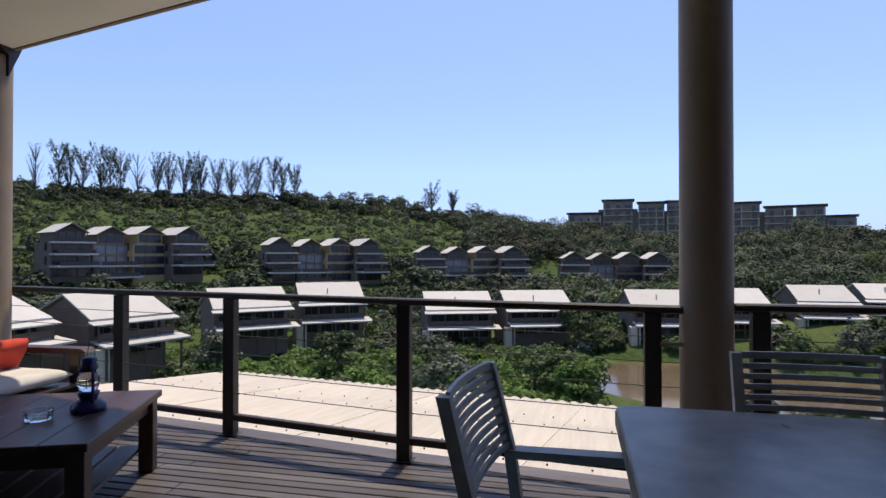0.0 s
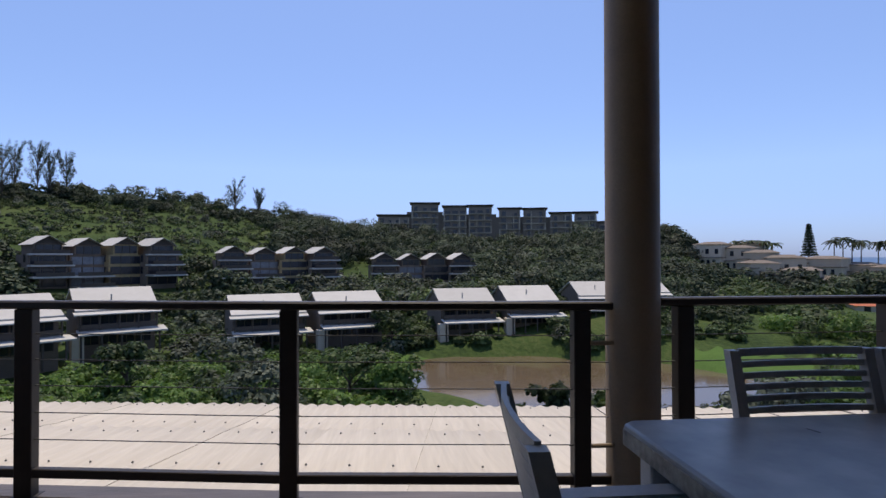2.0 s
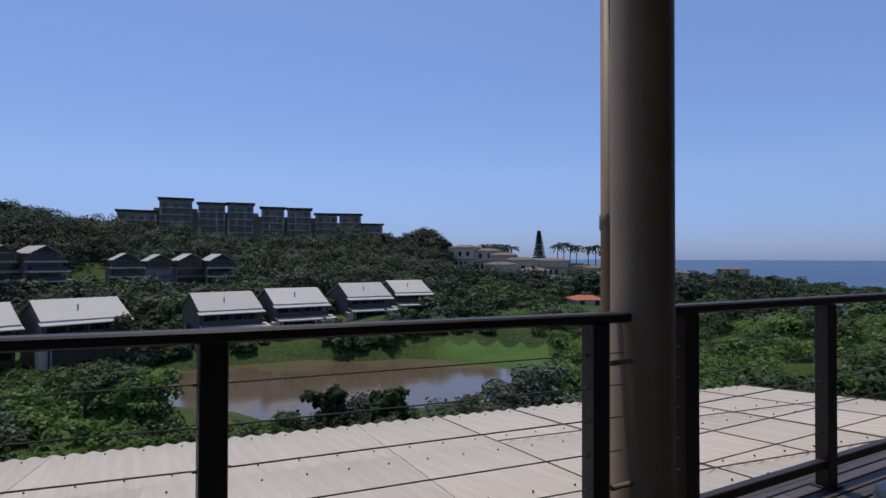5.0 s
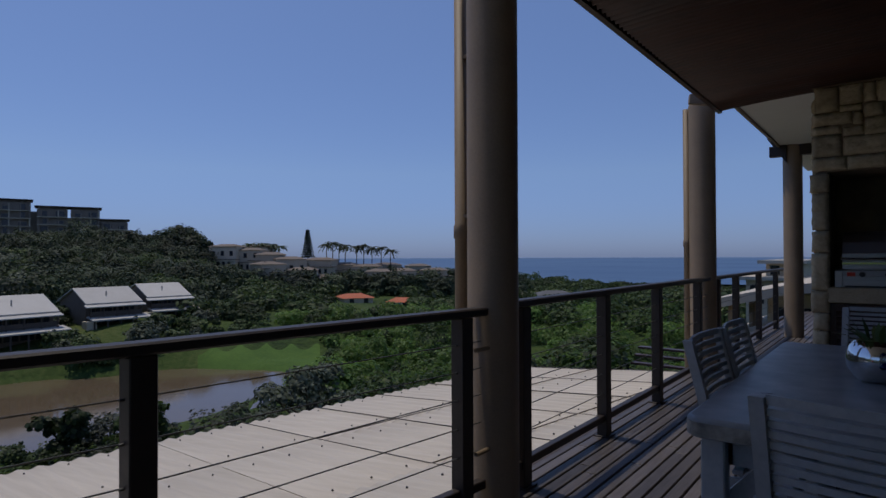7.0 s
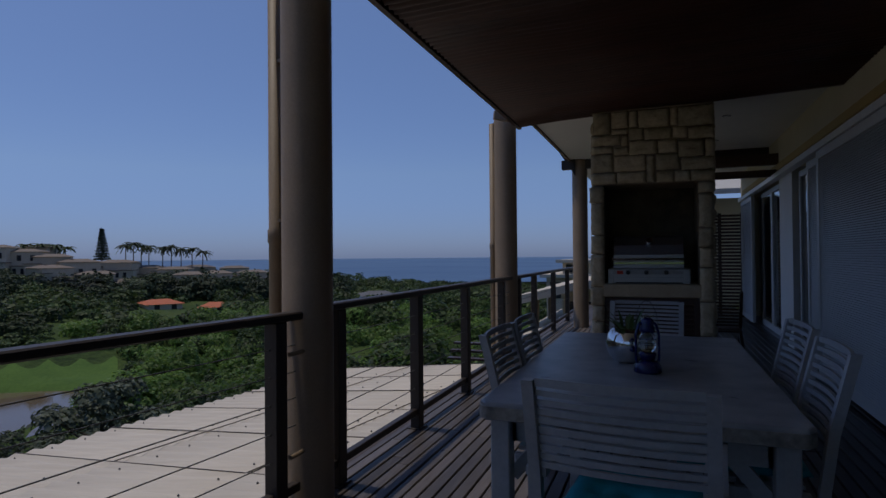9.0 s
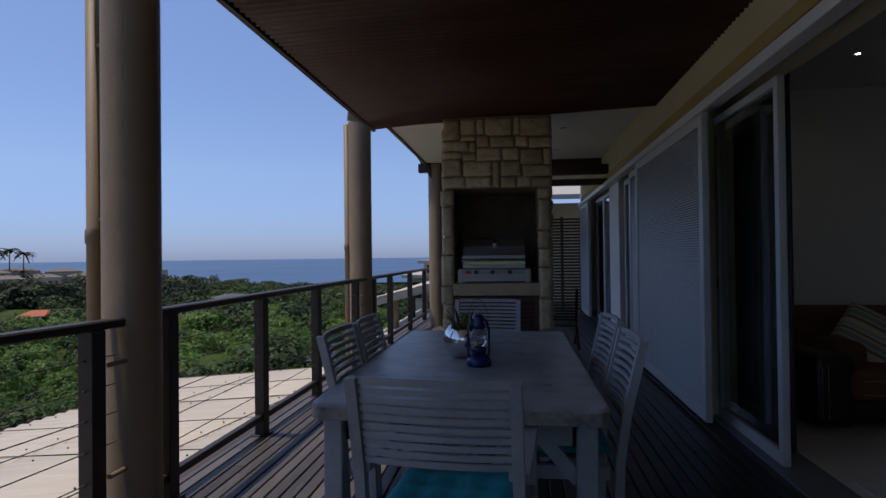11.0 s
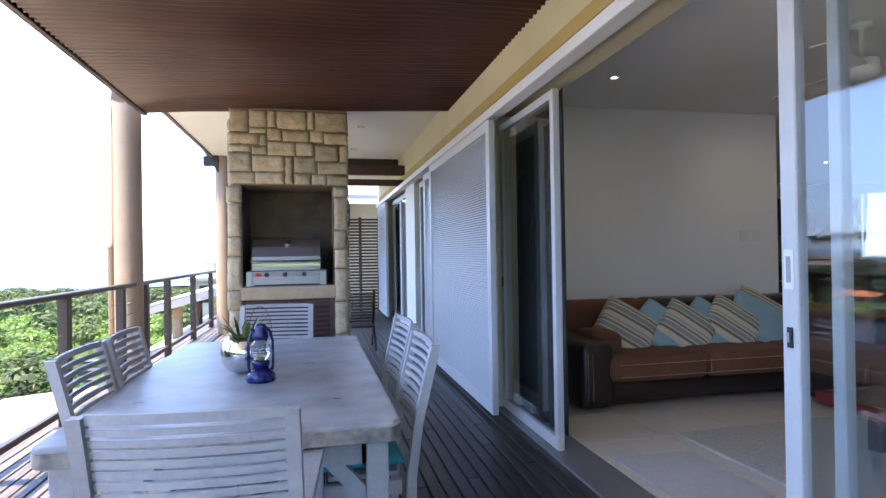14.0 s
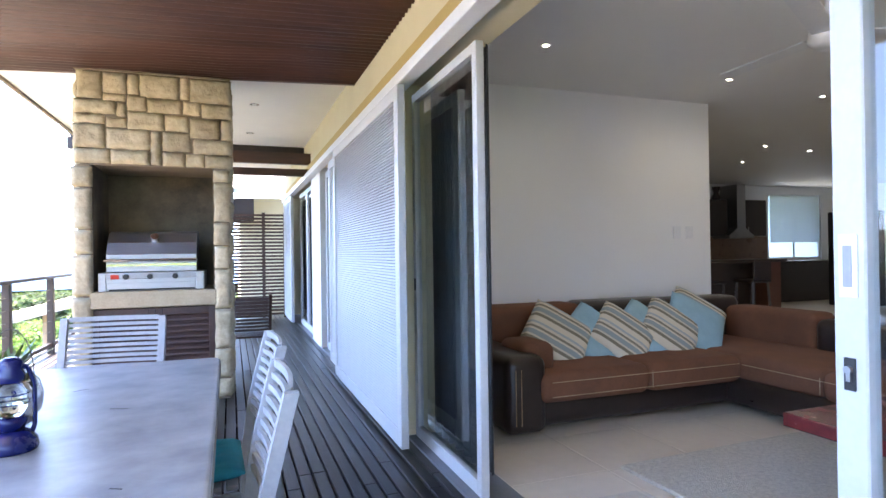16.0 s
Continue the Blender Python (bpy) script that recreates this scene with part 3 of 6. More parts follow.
# far deck: hanging timber beam, pale roof of the next unit, slatted screen
bm = fresh()
bar(bm, (.45, 9.4, 2.60), (1.6, 9.4, 2.60), .10, .16, bevel=.005)
b1 = make("trim_beam", bm, M_BROWN)
put(b1, "dark timber beam across the passage", "beam", kind="structure")
bm = fresh()
bar(bm, (.45, 9.4, 2.40), (1.6, 9.4, 2.40), .10, .10, bevel=.005)
part("lower_beam", bm, M_BROWN, b1)

screen = thing("slatted_screen", "dark stained screen of horizontal timber slats closing the deck", "screen", pose(.30, 12.6, 0))
for i in range(30):
    bm = fresh()
    bx(bm, 0, -.012, .06 + i * .066, 1.24, .012, .06 + i * .066 + .042, .003)
    part("slat", bm, M_DARKWOOD, screen)
for xx in (0.02, .80, 1.2):
    bm = fresh()
    bx(bm, xx - .03, .013, 0, xx + .03, .06, 2.05, .003)
    part("post", bm, M_DARKWOOD, screen)

# ---------------------------------------------------------------- house wall, shutters, sliding doors
bm = fresh()
bx(bm, 1.60, -4.2, 2.36, 1.84, 13.6, 3.10)
wall = make("wall_front", bm, M_WALL)
put(wall, "cream plastered front wall above the sliding doors", "wall", kind="structure")
for nm, y0, y1 in (("pier", -4.2, -4.0), ("pier", 4.60, 4.72), ("pier", 8.5, 9.35), ("pier", 12.9, 13.6)):
    bm = fresh()
    bx(bm, 1.602, y0, 0, 1.838, y1, 2.36)
    part(nm, bm, M_SOFFIT if y0 > 8 and y0 < 10 else M_WALL, wall)
bm = fresh()
bx(bm, 1.50, -4.2, 2.295, 1.60, 13.2, 2.365, .004)
part("track_cover", bm, M_ALU, wall, "white metal shutter track")
bm = fresh()
bx(bm, 1.57, -4.2, 2.43, 1.602, 13.2, 2.52, .003)
part("ochre_band", bm, mat("ochre_plaster", (0.50, 0.37, 0.15), (0.44, 0.32, 0.12), .8, scale=2), wall)
bm = fresh()
bx(bm, 1.60, -4.2, -.06, 1.86, 13.55, .012, .003)
part("threshold", bm, mat("grey_aluminium_sill", (.22, .22, .23), rough=.4, metal=.3), wall)


def framed_leaf(name, label, m, w, h, glazed, stile=.075, depth=.045, category="door", kind="structure", handle=0):
    """A sliding leaf: local y along the wall from 0 to w, z up; x is its depth."""
    th = thing(name, label, category, m, kind=kind)
    bm = fresh()
    bx(bm, 0, 0, 0, depth, stile, h, .004)
    part("stile", bm, M_FRAME, th)
    bm = fresh()
    bx(bm, 0, w - stile, 0, depth, w, h, .004)
    part("stile", bm, M_FRAME, th)
    for z0, z1 in ((0, stile + .02), (h - stile, h)):
        bm = fresh()
        bx(bm, .001, stile, z0, depth - .001, w - stile, z1, .003)
        part("frame_rail", bm, M_FRAME, th)
    if glazed:
        bm = fresh()
        bx(bm, depth / 2 - .003, stile - .01, stile, depth / 2 + .003, w - stile + .01, h - stile + .01)
        g = part("pane", bm, M_GLASS, th)
        g.visible_shadow = False
    return th


# shutter panel with fine fixed louvres
def shutter(y0, y1, x, label):
    w, h = y1 - y0, 2.20
    th = framed_leaf("louvre_shutter", label, pose(x, y0, .05), w, h, False, .085, .05, "shutter", kind="")
    n = 104
    bm0 = fresh()
    prism(bm0, [(.008, 0), (.010, .011), (.033, .017), (.031, .005)], 'y', .08, w - .08)
    base = None
    for i in range(n):
        z = .09 + i * (h - .18) / n
        if base is None:
            base = part("louvre", bm0, M_LOUVRE, th)
            base.location = (0, 0, z)
        else:
            o = base.copy()
            scene.collection.objects.link(o)
            o.location = (0, 0, z)
    # dark sheet whose colour stands in for the shade between louvres
    bm = fresh()
    bx(bm, .037, .07, .08, .040, w - .07, h - .08)
    part("shade_backing", bm, mat("louvre_gap_shade", (.16, .165, .17), rough=.6), th)
    return th


shutter(4.23, 6.57, 1.455, "white aluminium louvre shutter slid along the wall")
shutter(6.62, 7.35, 1.53, "white aluminium louvre shutter partly behind another")
shutter(11.2, 12.6, 1.48, "white aluminium louvre shutter at the end of the deck")

framed_leaf("door_1", "white framed sliding glass door before a dark curtain", pose(1.655, 3.50, .012), 1.08, 2.27, True, stile=.055)
framed_leaf("door_2", "white framed sliding glass door slid open", pose(1.70, .497, .012), 1.25, 2.27, True, stile=.068)
framed_leaf("door_3", "white framed sliding glass door stacked behind another", pose(1.765, .50, .012), 1.12, 2.27, True, stile=.045)
framed_leaf("door_4", "white framed fixed glass door beside the lounge opening", pose(1.765, -.98, .012), 1.5, 2.27, True)
# two unseen glass leaves, added to let more light into the lounge
for y0 in (-4.0, -2.48):
    framed_leaf("door_6", "unseen white framed glass door added to bring light into the lounge", pose(1.70, y0, .012), 1.5, 2.27, True)
for y0 in (7.4, 9.4, 10.4):
    framed_leaf("door_5", "white framed glass door to the next room", pose(1.66, y0, .012), 1.0, 2.27, True)
# lock and pull on the open door's edge stile
lockd = bpy.data.objects["door_2"]
bm = fresh()
bx(bm, -.004, 1.204, .925, .0, 1.228, .992, .001)
lk = part("lock_plate", bm, M_BLACK, lockd, "black lock plate with a steel cylinder")
bm = fresh()
rod(bm, (-.012, 1.216, .968), (-.003, 1.216, .968), .008, seg=16)
bx(bm, -.009, 1.2115, .944, -.003, 1.2205, .968)
part("lock_cylinder", bm, M_STEEL, lk)
bm = fresh()
bx(bm, -.003, 1.197, 1.115, .0, 1.236, 1.245, .001)
pl = part("pull", bm, M_ALU, lockd)
bm = fresh()
bx(bm, -.0045, 1.208, 1.137, -.0028, 1.226, 1.222)
part("pull_recess", bm, mat("grey_recess", (0.35, .36, .37)), pl)
bm = fresh()
bx(bm, -.004, 1.035, .97, 0, 1.06, 1.05, .001)
part("lock_plate", bm, M_BLACK, bpy.data.objects["door_1"])

# ---------------------------------------------------------------- lounge shell
bm = fresh()
bx(bm, 1.84, 5.40, 0, 5.02, 5.62, 2.68)
put(make("wall_lounge", bm, M_INWALL), "plain white lounge wall behind the sofa", "wall", kind="structure")
bm = fresh()
bx(bm, 1.842, -4.2, 2.68, 14.8, 13.6, 2.80)
put(make("ceiling", bm, M_INWALL), "flat white lounge and kitchen ceiling", "ceiling", kind="structure")
for nm, a in (("wall_south", (1.842, -4.4, 0, 14.8, -4.2, 2.68)), ("wall_east", (14.6, -4.2, 0, 14.8, 13.6, 2.68)), ("wall_passage", (4.95, 5.62, 0, 5.15, 11.0, 2.68)), ("wall_bedroom", (4.95, 11.0, 0, 5.15, 13.6, 2.68)), ("wall_end", (1.842, 13.6, 0, 5.15, 13.8, 3.1))):
    bm = fresh()
    bx(bm, *a)
    put(make(nm, bm, M_INWALL), "plain white interior wall", "wall", kind="structure")
# kitchen wall with its window
bm = fresh()
bx(bm, 5.15, 11.0, 0, 12.35, 11.2, 2.68)
bx(bm, 14.1, 11.0, 0, 14.6, 11.2, 2.68)
bx(bm, 12.35, 11.0, 0, 14.1, 11.2, .95)
bx(bm, 12.35, 11.0, 2.5, 14.1, 11.2, 2.68)
put(make("wall_kitchen", bm, M_INWALL), "white kitchen wall with a window", "wall", kind="structure")
floor = thing("floor", "beige stone tiles on the lounge floor", "floor", pose(0, 0, 0), kind="structure")
bm = fresh()
bx(bm, 1.86, -4.2, -.06, 14.6, 13.6, .0062)
part("grout_bed", bm, mat("pale_grout", (0.57, 0.50, 0.415), rough=.6, scale=20), floor)
bm = fresh()
bx(bm, 0, 0, 0, .594, .594, .012, .002)
tile0 = part("tile", bm, M_TILE, floor)
tile0.location = (1.865, -3.0, -.004)
for i in range(17):
    for j in range(16):
        if i + j == 0:
            continue
        if 1.865 + i * .6 < 4.9 and -3.0 + j * .6 > 5.3:
            continue
        o = tile0.copy()
        scene.collection.objects.link(o)
        o.location = (1.865 + i * .6, -3.0 + j * .6, -.004)

# ---------------------------------------------------------------- stone barbecue
braai = thing("stone_barbecue", "honey sandstone barbecue chimney with an open niche on the deck", "barbecue", pose(0, 6.22, 0))
bm = fresh()
bx(bm, -.64, .0, 0, -.55, .78, 2.70)
bx(bm, .38, .0, 0, .50, .78, 2.70)
bx(bm, -.64, .0, 1.98, .50, .78, 2.735)
bx(bm, -.64, .70, 0, .50, .80, 2.70)
part("mortar_core", bm, M_MORTAR, braai)
bm = fresh()
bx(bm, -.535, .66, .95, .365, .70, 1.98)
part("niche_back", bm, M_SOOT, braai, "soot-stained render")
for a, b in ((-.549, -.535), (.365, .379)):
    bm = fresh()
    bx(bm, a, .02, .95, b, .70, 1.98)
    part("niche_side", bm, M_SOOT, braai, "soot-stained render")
bm = fresh()
bx(bm, -.56, -.02, .81, .39, .70, .945, .008)
part("shelf", bm, mat("sandstone_slab", (0.46, 0.37, 0.24), (0.36, 0.28, 0.17), .8, scale=6, bump=.4), braai)
bm = fresh()
bx(bm, -.655, -.025, 2.738, .515, .15, 2.753, .003)
part("cap", bm, M_MORTAR, braai)


def stone(u0, z0, u1, z1, face, depth, seed):
    """A rough-faced block, proud of the mortar by depth. face: (origin, along, out)."""
    o, al, ou = (Vector(v) for v in face)
    bm = fresh()
    r = random.Random(seed)
    nu = max(3, round((u1 - u0) / .024))
    nz = max(3, round((z1 - z0) / .024))
    off = Vector((r.uniform(0, 90), r.uniform(0, 90), 0))
    g = []
    for i in range(nu + 1):
        row = []
        for j in range(nz + 1):
            edge = i in (0, nu) or j in (0, nz)
            u, z = u0 + (u1 - u0) * i / nu, z0 + (z1 - z0) * j / nz
            rim_d = min(u - u0, u1 - u, z - z0, z1 - z)
            k = min(1, rim_d / .032)
            hew = noise.noise(off + Vector((u * 11, z * 16, 0))) * .017 + noise.noise(off + Vector((u * 34, z * 40, 5))) * .007
            d = depth * (.25 + .75 * k * (2 - k)) + hew * (.2 + .8 * k)
            if edge:
                wob = noise.noise(off + Vector((u * 18, z * 18, 9)))
                u += wob * .008
                z += noise.noise(off + Vector((z * 18, u * 18, 3))) * .008
            row.append(bm.verts.new(o + al * u + ou * d + Vector((0, 0, z))))
        g.append(row)
    for i in range(nu):
        for j in range(nz):
            bm.faces.new((g[i][j], g[i + 1][j], g[i + 1][j + 1], g[i][j + 1]))
    rim = [g[i][0] for i in range(nu + 1)] + [g[nu][j] for j in range(1, nz + 1)] + [g[i][nz] for i in range(nu - 1, -1, -1)] + [g[0][j] for j in range(nz - 1, 0, -1)]
    back = [bm.verts.new(v.co - ou * ((v.co - o).dot(ou) + .02)) for v in rim]
    for i in range(len(rim)):
        k = (i + 1) % len(rim)
        bm.faces.new((rim[i], rim[k], back[k], back[i]))
    return part("stone", bm, M_STONE, braai, smooth=True)


FRONT = ((0, 0, 0), (1, 0, 0), (0, -1, 0))
TOPSTONES = ((60, 80, 137, 168), (140, 84, 213, 146), (140, 150, 211, 172), (216, 88, 252, 146), (256, 92, 384, 154), (388, 95, 416, 152), (420, 97, 562, 160), (216, 150, 276, 200), (280, 158, 392, 203), (397, 157, 456, 204), (460, 164, 562, 212), (52, 172, 178, 216), (183, 176, 212, 222), (52, 220, 145, 248), (150, 226, 212, 258), (216, 204, 332, 262), (337, 208, 414, 262), (420, 216, 520, 282), (525, 216, 562, 284), (48, 252, 145, 328), (150, 262, 285, 328), (290, 268, 322, 378), (328, 266, 422, 330), (430, 286, 562, 336), (48, 332, 160, 378), (163, 332, 285, 378), (328, 334, 400, 380), (404, 336, 466, 380), (470, 340, 562, 382))
for i, (a, b, c, d) in enumerate(TOPSTONES):
    b = 78 if b < 100 else b
    stone(-.665 + (a - 48) / 514 * 1.19, 2.733 - (d - 80) / 302 * .753, -.665 + (c - 48) / 514 * 1.19, 2.733 - (b - 80) / 302 * .753, FRONT, .03, i)
rng = random.Random(3)
for u0, u1 in ((-.675, -.545), (.372, .505)):
    z = .02
    while z < 1.93:
        z2 = min(1.972, z + rng.choice((.16, .2, .26, .34)))
        if 1.972 - z2 < .1:
            z2 = 1.972
        stone(u0 + rng.uniform(-.012, .012), z, u1 + rng.uniform(-.006, .01), z2 - .012, FRONT, .035, int(z * 1000) + int(u0 * 99))
        z = z2
for ou, xx in (((1, 0, 0), .50), ((-1, 0, 0), -.64)):
    z = .02
    k = 0
    while z < 2.66:
        h = rng.choice((.14, .18, .22))
        z2 = min(2.70, z + h)
        u = .0
        while u < .74:
            w = rng.choice((.2, .28, .36))
            u2 = min(.78, u + w)
            stone(u, z, u2 - .012, z2 - .012, ((xx, 0, 0), (0, 1, 0), ou), .03, k + 700)
            k += 1
            u = u2
        z = z2
# louvred timber doors below the shelf
for x0, x1 in ((-.55, -.09), (-.085, .375)):
    bm = fresh()
    for a in ((x0, .03, .03, x0 + .05, .055, .80), (x1 - .05, .03, .03, x1, .055, .80), (x0 + .05, .03, .03, x1 - .05, .055, .09), (x0 + .05, .03, .74, x1 - .05, .055, .80)):
        bx(bm, *a, .002)
    dd = part("cupboard_door", bm, M_DARKWOOD, braai, "dark red-brown louvred door")
    for i in range(13):
        bm = fresh()
        z = .10 + i * .049
        prism(bm, [(.034, z), (.052, z + .03), (.056, z + .045), (.038, z + .014)], 'x', x0 + .05, x1 - .05)
        part("slat", bm, M_DARKWOOD, dd)

# gas grill
grill = thing("gas_grill", "stainless steel gas grill with a closed lid in the niche", "grill", pose(-.105, 6.27, .947))
bm = fresh()
bx(bm, -.40, -.02, 0, .40, .42, .155, .006)
body = part("body", bm, M_STEEL, grill)
bm = fresh()
bx(bm, -.385, -.030, .100, .385, -.019, .153, .003)
part("control_panel", bm, mat("dark_brushed_steel", (0.34, 0.34, 0.34), (0.27, 0.27, 0.27), 0.45, .8, scale=10), body)
for z0 in (.006, .047):
    bm = fresh()
    bx(bm, -.325, -.0235, z0, .325, -.0195, z0 + .010)
    part("slot", bm, M_BLACK, body)
bm = fresh()
bx(bm, -.33, -.027, .018, .33, -.0195, .068, .002)
part("drip_tray", bm, M_STEEL, body)
for xx in (-.20, -.02, .17):
    bm = fresh()
    rod(bm, (xx, -.032, .118), (xx, -.062, .118), .024, .020, 18)
    part("knob", bm, M_BLACK, grill, "black control knob")
bm = fresh()
bx(bm, -.31, -.036, .10, -.25, -.032, .135, .0015)
part("badge", bm, M_RED, grill, "red maker's plate, no letters")
bm = fresh()
prism(bm, [(.0, .16), (.0, .30), (.05, .40), (.13, .475), (.24, .50), (.40, .50), (.40, .16)], 'x', -.345, .335)
lid = part("lid", bm, M_STEEL, grill)
bm = fresh()
rod(bm, (-.355, -.045, .255), (.345, -.045, .255), .011, seg=12)
for xx in (-.33, .32):
    rod(bm, (xx, -.045, .255), (xx, .002, .255), .008, seg=8)
part("handle", bm, M_CHROME, lid)
bm = fresh()
bx(bm, -.345, -.006, .205, .335, -.001, .222)
part("trim", bm, M_CHROME, lid)
for xx in (-.372, .362):
    bm = fresh()
    bx(bm, xx - .028, -.034, .0, xx + .028, -.0205, .150, .003)
    part("end_cap", bm, M_STEEL, body)
bm = fresh()
rod(bm, (0.01, .075, .425), (0.01, .035, .455), .033, seg=20)
part("thermometer", bm, M_CHROME, lid)

# ---------------------------------------------------------------- dining table
table = thing("dining_table", "pale grey concrete dining table with rounded edges and worn patches", "table", pose(-.075, 2.99, 0) @ Matrix.Diagonal((1, 1.052, 1, 1)))
bm = fresh()
prism(bm, [(-.54, -.93), (-.51, -.965), (.51, -.965), (.54, -.93), (.53, .93), (.50, .965), (-.50, .965), (-.53, .93)], 'z', .655, .722)
bmesh.ops.bevel(bm, geom=list(bm.edges), offset=.012, segments=3, affect='EDGES', profile=.5)
top = part("tabletop", bm, M_CONC, table, smooth=False)
# chipped cast edge of the top; the sides' shade is in its darker colour
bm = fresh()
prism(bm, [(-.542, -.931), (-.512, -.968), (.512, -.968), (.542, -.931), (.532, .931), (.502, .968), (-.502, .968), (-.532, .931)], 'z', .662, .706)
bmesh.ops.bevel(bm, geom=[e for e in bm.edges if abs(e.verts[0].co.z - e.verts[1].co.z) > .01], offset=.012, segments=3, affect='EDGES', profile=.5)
part("cast_edge", bm, mat("worn_shaded_edge", (0.40, 0.36, 0.30), (0.13, 0.12, 0.11), 0.7, scale=9, bscale=40, bump=.5), top, "chipped edge with side shade in its grey-brown colour")
# a few dark scratches in the surface
rs_ = random.Random(8)
for ux, uy, ln in ((.20, .10, .06), (.02, .42, .05), (.33, -.62, .03), (-.4, -.5, .04)):
    bm = fresh()
    an = rs_.uniform(-.6, .6)
    bar(bm, (ux, uy, .7222), (ux + ln * math.cos(an), uy + ln * math.sin(an), .7222), .004, .0012)
    part("scratch", bm, M_BLACK, top)
bm = fresh()
for a in ((-.44, -.87, .56, .44, -.835, .655), (-.44, .835, .56, .44, .87, .655), (-.45, -.87, .56, -.415, .87, .655), (.415, -.87, .56, .45, .87, .655)):
    bx(bm, *a)
part("apron", bm, M_CHAIR, table)
for sx in (-1, 1):
    for sy in (-1, 1):
        bm = fresh()
        bx(bm, sx * .465 - .036, sy * .885 - .036, 0, sx * .465 + .036, sy * .885 + .036, .655, .005)
        part("leg", bm, M_CHAIR, table)
        bm = fresh()
        bar(bm, (sx * .44, sy * .82, .42), (sx * .25, sy * .82, .64), .04, .05)
        part("brace", bm, M_CHAIR, table)


def build_chair(name, label, m, cushion, seed, arms=True):
    """A slatted chair; it faces local +y, its back is at -y."""
    th = thing(name, label, "chair", m, group="chairs round the table")
    w = .238 if arms else .232
    for s in (-1, 1):
        # back leg and back post in one bent piece
        bm = fresh()
        pts = [(-.225, 0), (-.24, .42), (-.268, .62), (-.338, .905)]
        pr = [(y - .017, z) for y, z in pts] + [(y + .018, z) for y, z in reversed(pts)]
        prism(bm, pr, 'x', s * w - .017, s * w + .017)
        part("back_post", bm, M_CHAIR, th)
        bm = fresh()
        bx(bm, s * w - .02, .225, 0, s * w + .02, .268, .63 if arms else .43, .004)
        part("leg", bm, M_CHAIR, th)
        if arms:
            bm = fresh()
            prism(bm, [(-.27, .635), (-.27, .610), (.28, .625), (.31, .645), (.28, .655)], 'x', s * w - .03, s * w + .03)
            part("armrest", bm, M_CHAIR, th)
        bm = fresh()
        bx(bm, s * (w - .001) - .013, -.20, .355, s * (w - .001) + .013, .23, .41, .003)
        part("side_rail", bm, M_CHAIR, th)
    n = 10
    for i in range(n):
        z = .642 + i * .0272 if arms else .575 + i * .0345
        yc = -.268 - .07 * (z - .62) / .285 if z > .62 else -.24 - .028 * (z - .42) / .2
        bm = fresh()
        k = 8
        pts = []
        for j in range(k + 1):
            u = -1 + 2 * j / k
            pts.append((u * (w - .018), yc - .020 * (1 - u * u)))
        pr = [(px, py - .006) for px, py in pts] + [(px, py + .006) for px, py in reversed(pts)]
        h = (.0165 if arms else .019) if i < n - 1 else .024
        prism(bm, pr, 'z', z, z + h)
        part("back_slat", bm, M_CHAIR, th)
    bm = fresh()
    bx(bm, -w + .02, .235, .36, w - .02, .258, .415, .003)
    part("front_rail", bm, M_CHAIR, th)
    for i in range(8):
        y = -.19 + i * .056
        bm = fresh()
        bx(bm, -w + .021, y, .413, w - .021, y + .04, .431, .003)
        part("seat_slat", bm, M_CHAIR, th)
    if cushion:
        build_cushion("seat_cushion", "turquoise tufted canvas seat cushion tied on the chair", m @ pose(0, .01, .432), 2 * w - .05, .45, .06, M_TEAL, seed)
    return th


def build_cushion(name, label, m, w, d, h, material, seed, tuft=True):
    bm = fresh()
    r = random.Random(seed)
    nx, ny = 20, 18
    lay = []
    for top in (0, 1):
        g = []
        for i in range(nx + 1):
            row = []
            for j in range(ny + 1):
                u, v = -1 + 2 * i / nx, -1 + 2 * j / ny
                e = max(0, (1 - abs(u) ** 5) * (1 - abs(v) ** 5)) ** .45
                dip = 0
                if tuft:
                    for a in (-.5, 0, .5):
                        for b in (-.5, 0, .5):
                            dip += math.exp(-((u - a) ** 2 + (v - b) ** 2) / .022) * .85
                z = h * (.5 + (.5 if top else -.5) * e * (1 - (min(dip, 1) * .95 if top else 0)))
                row.append(bm.verts.new((u * w / 2, v * d / 2, z + r.uniform(-.001, .001))))
            g.append(row)
        lay.append(g)
    for k, g in enumerate(lay):
        for i in range(nx):
            for j in range(ny):
                f = (g[i][j], g[i + 1][j], g[i + 1][j + 1], g[i][j + 1])
                bm.faces.new(f if k else f[::-1])
    bmesh.ops.remove_doubles(bm, verts=bm.verts, dist=.0025)
    ob = make(name, bm, material, True)
    ob.matrix_basis = m
    return put(ob, label, "cushion", group="seat cushions")


build_chair("dining_chair", "pale grey slatted armchair at the near end of the table", pose(-.065, 1.88, 0, 0, 0, -5), True, 1)
build_chair("dining_chair", "pale grey slatted armchair in front of the barbecue", pose(-.115, 4.11, 0, 0, 0, 175), False, 2)
build_chair("dining_chair", "pale grey slatted chair on the balustrade side of the table", pose(-.375, 2.625, 0, 0, 0, -90), True, 3, False)
build_chair("dining_chair", "pale grey slatted chair on the balustrade side of the table", pose(-.370, 3.145, 0, 0, 0, -89), True, 4, False)
build_chair("dining_chair", "pale grey slatted chair on the house side of the table", pose(.305, 2.535, 0, 0, 0, 90), True, 5, False)
build_chair("dining_chair", "pale grey slatted chair on the house side of the table", pose(.330, 3.235, 0, 0, 0, 92), True, 6, False)


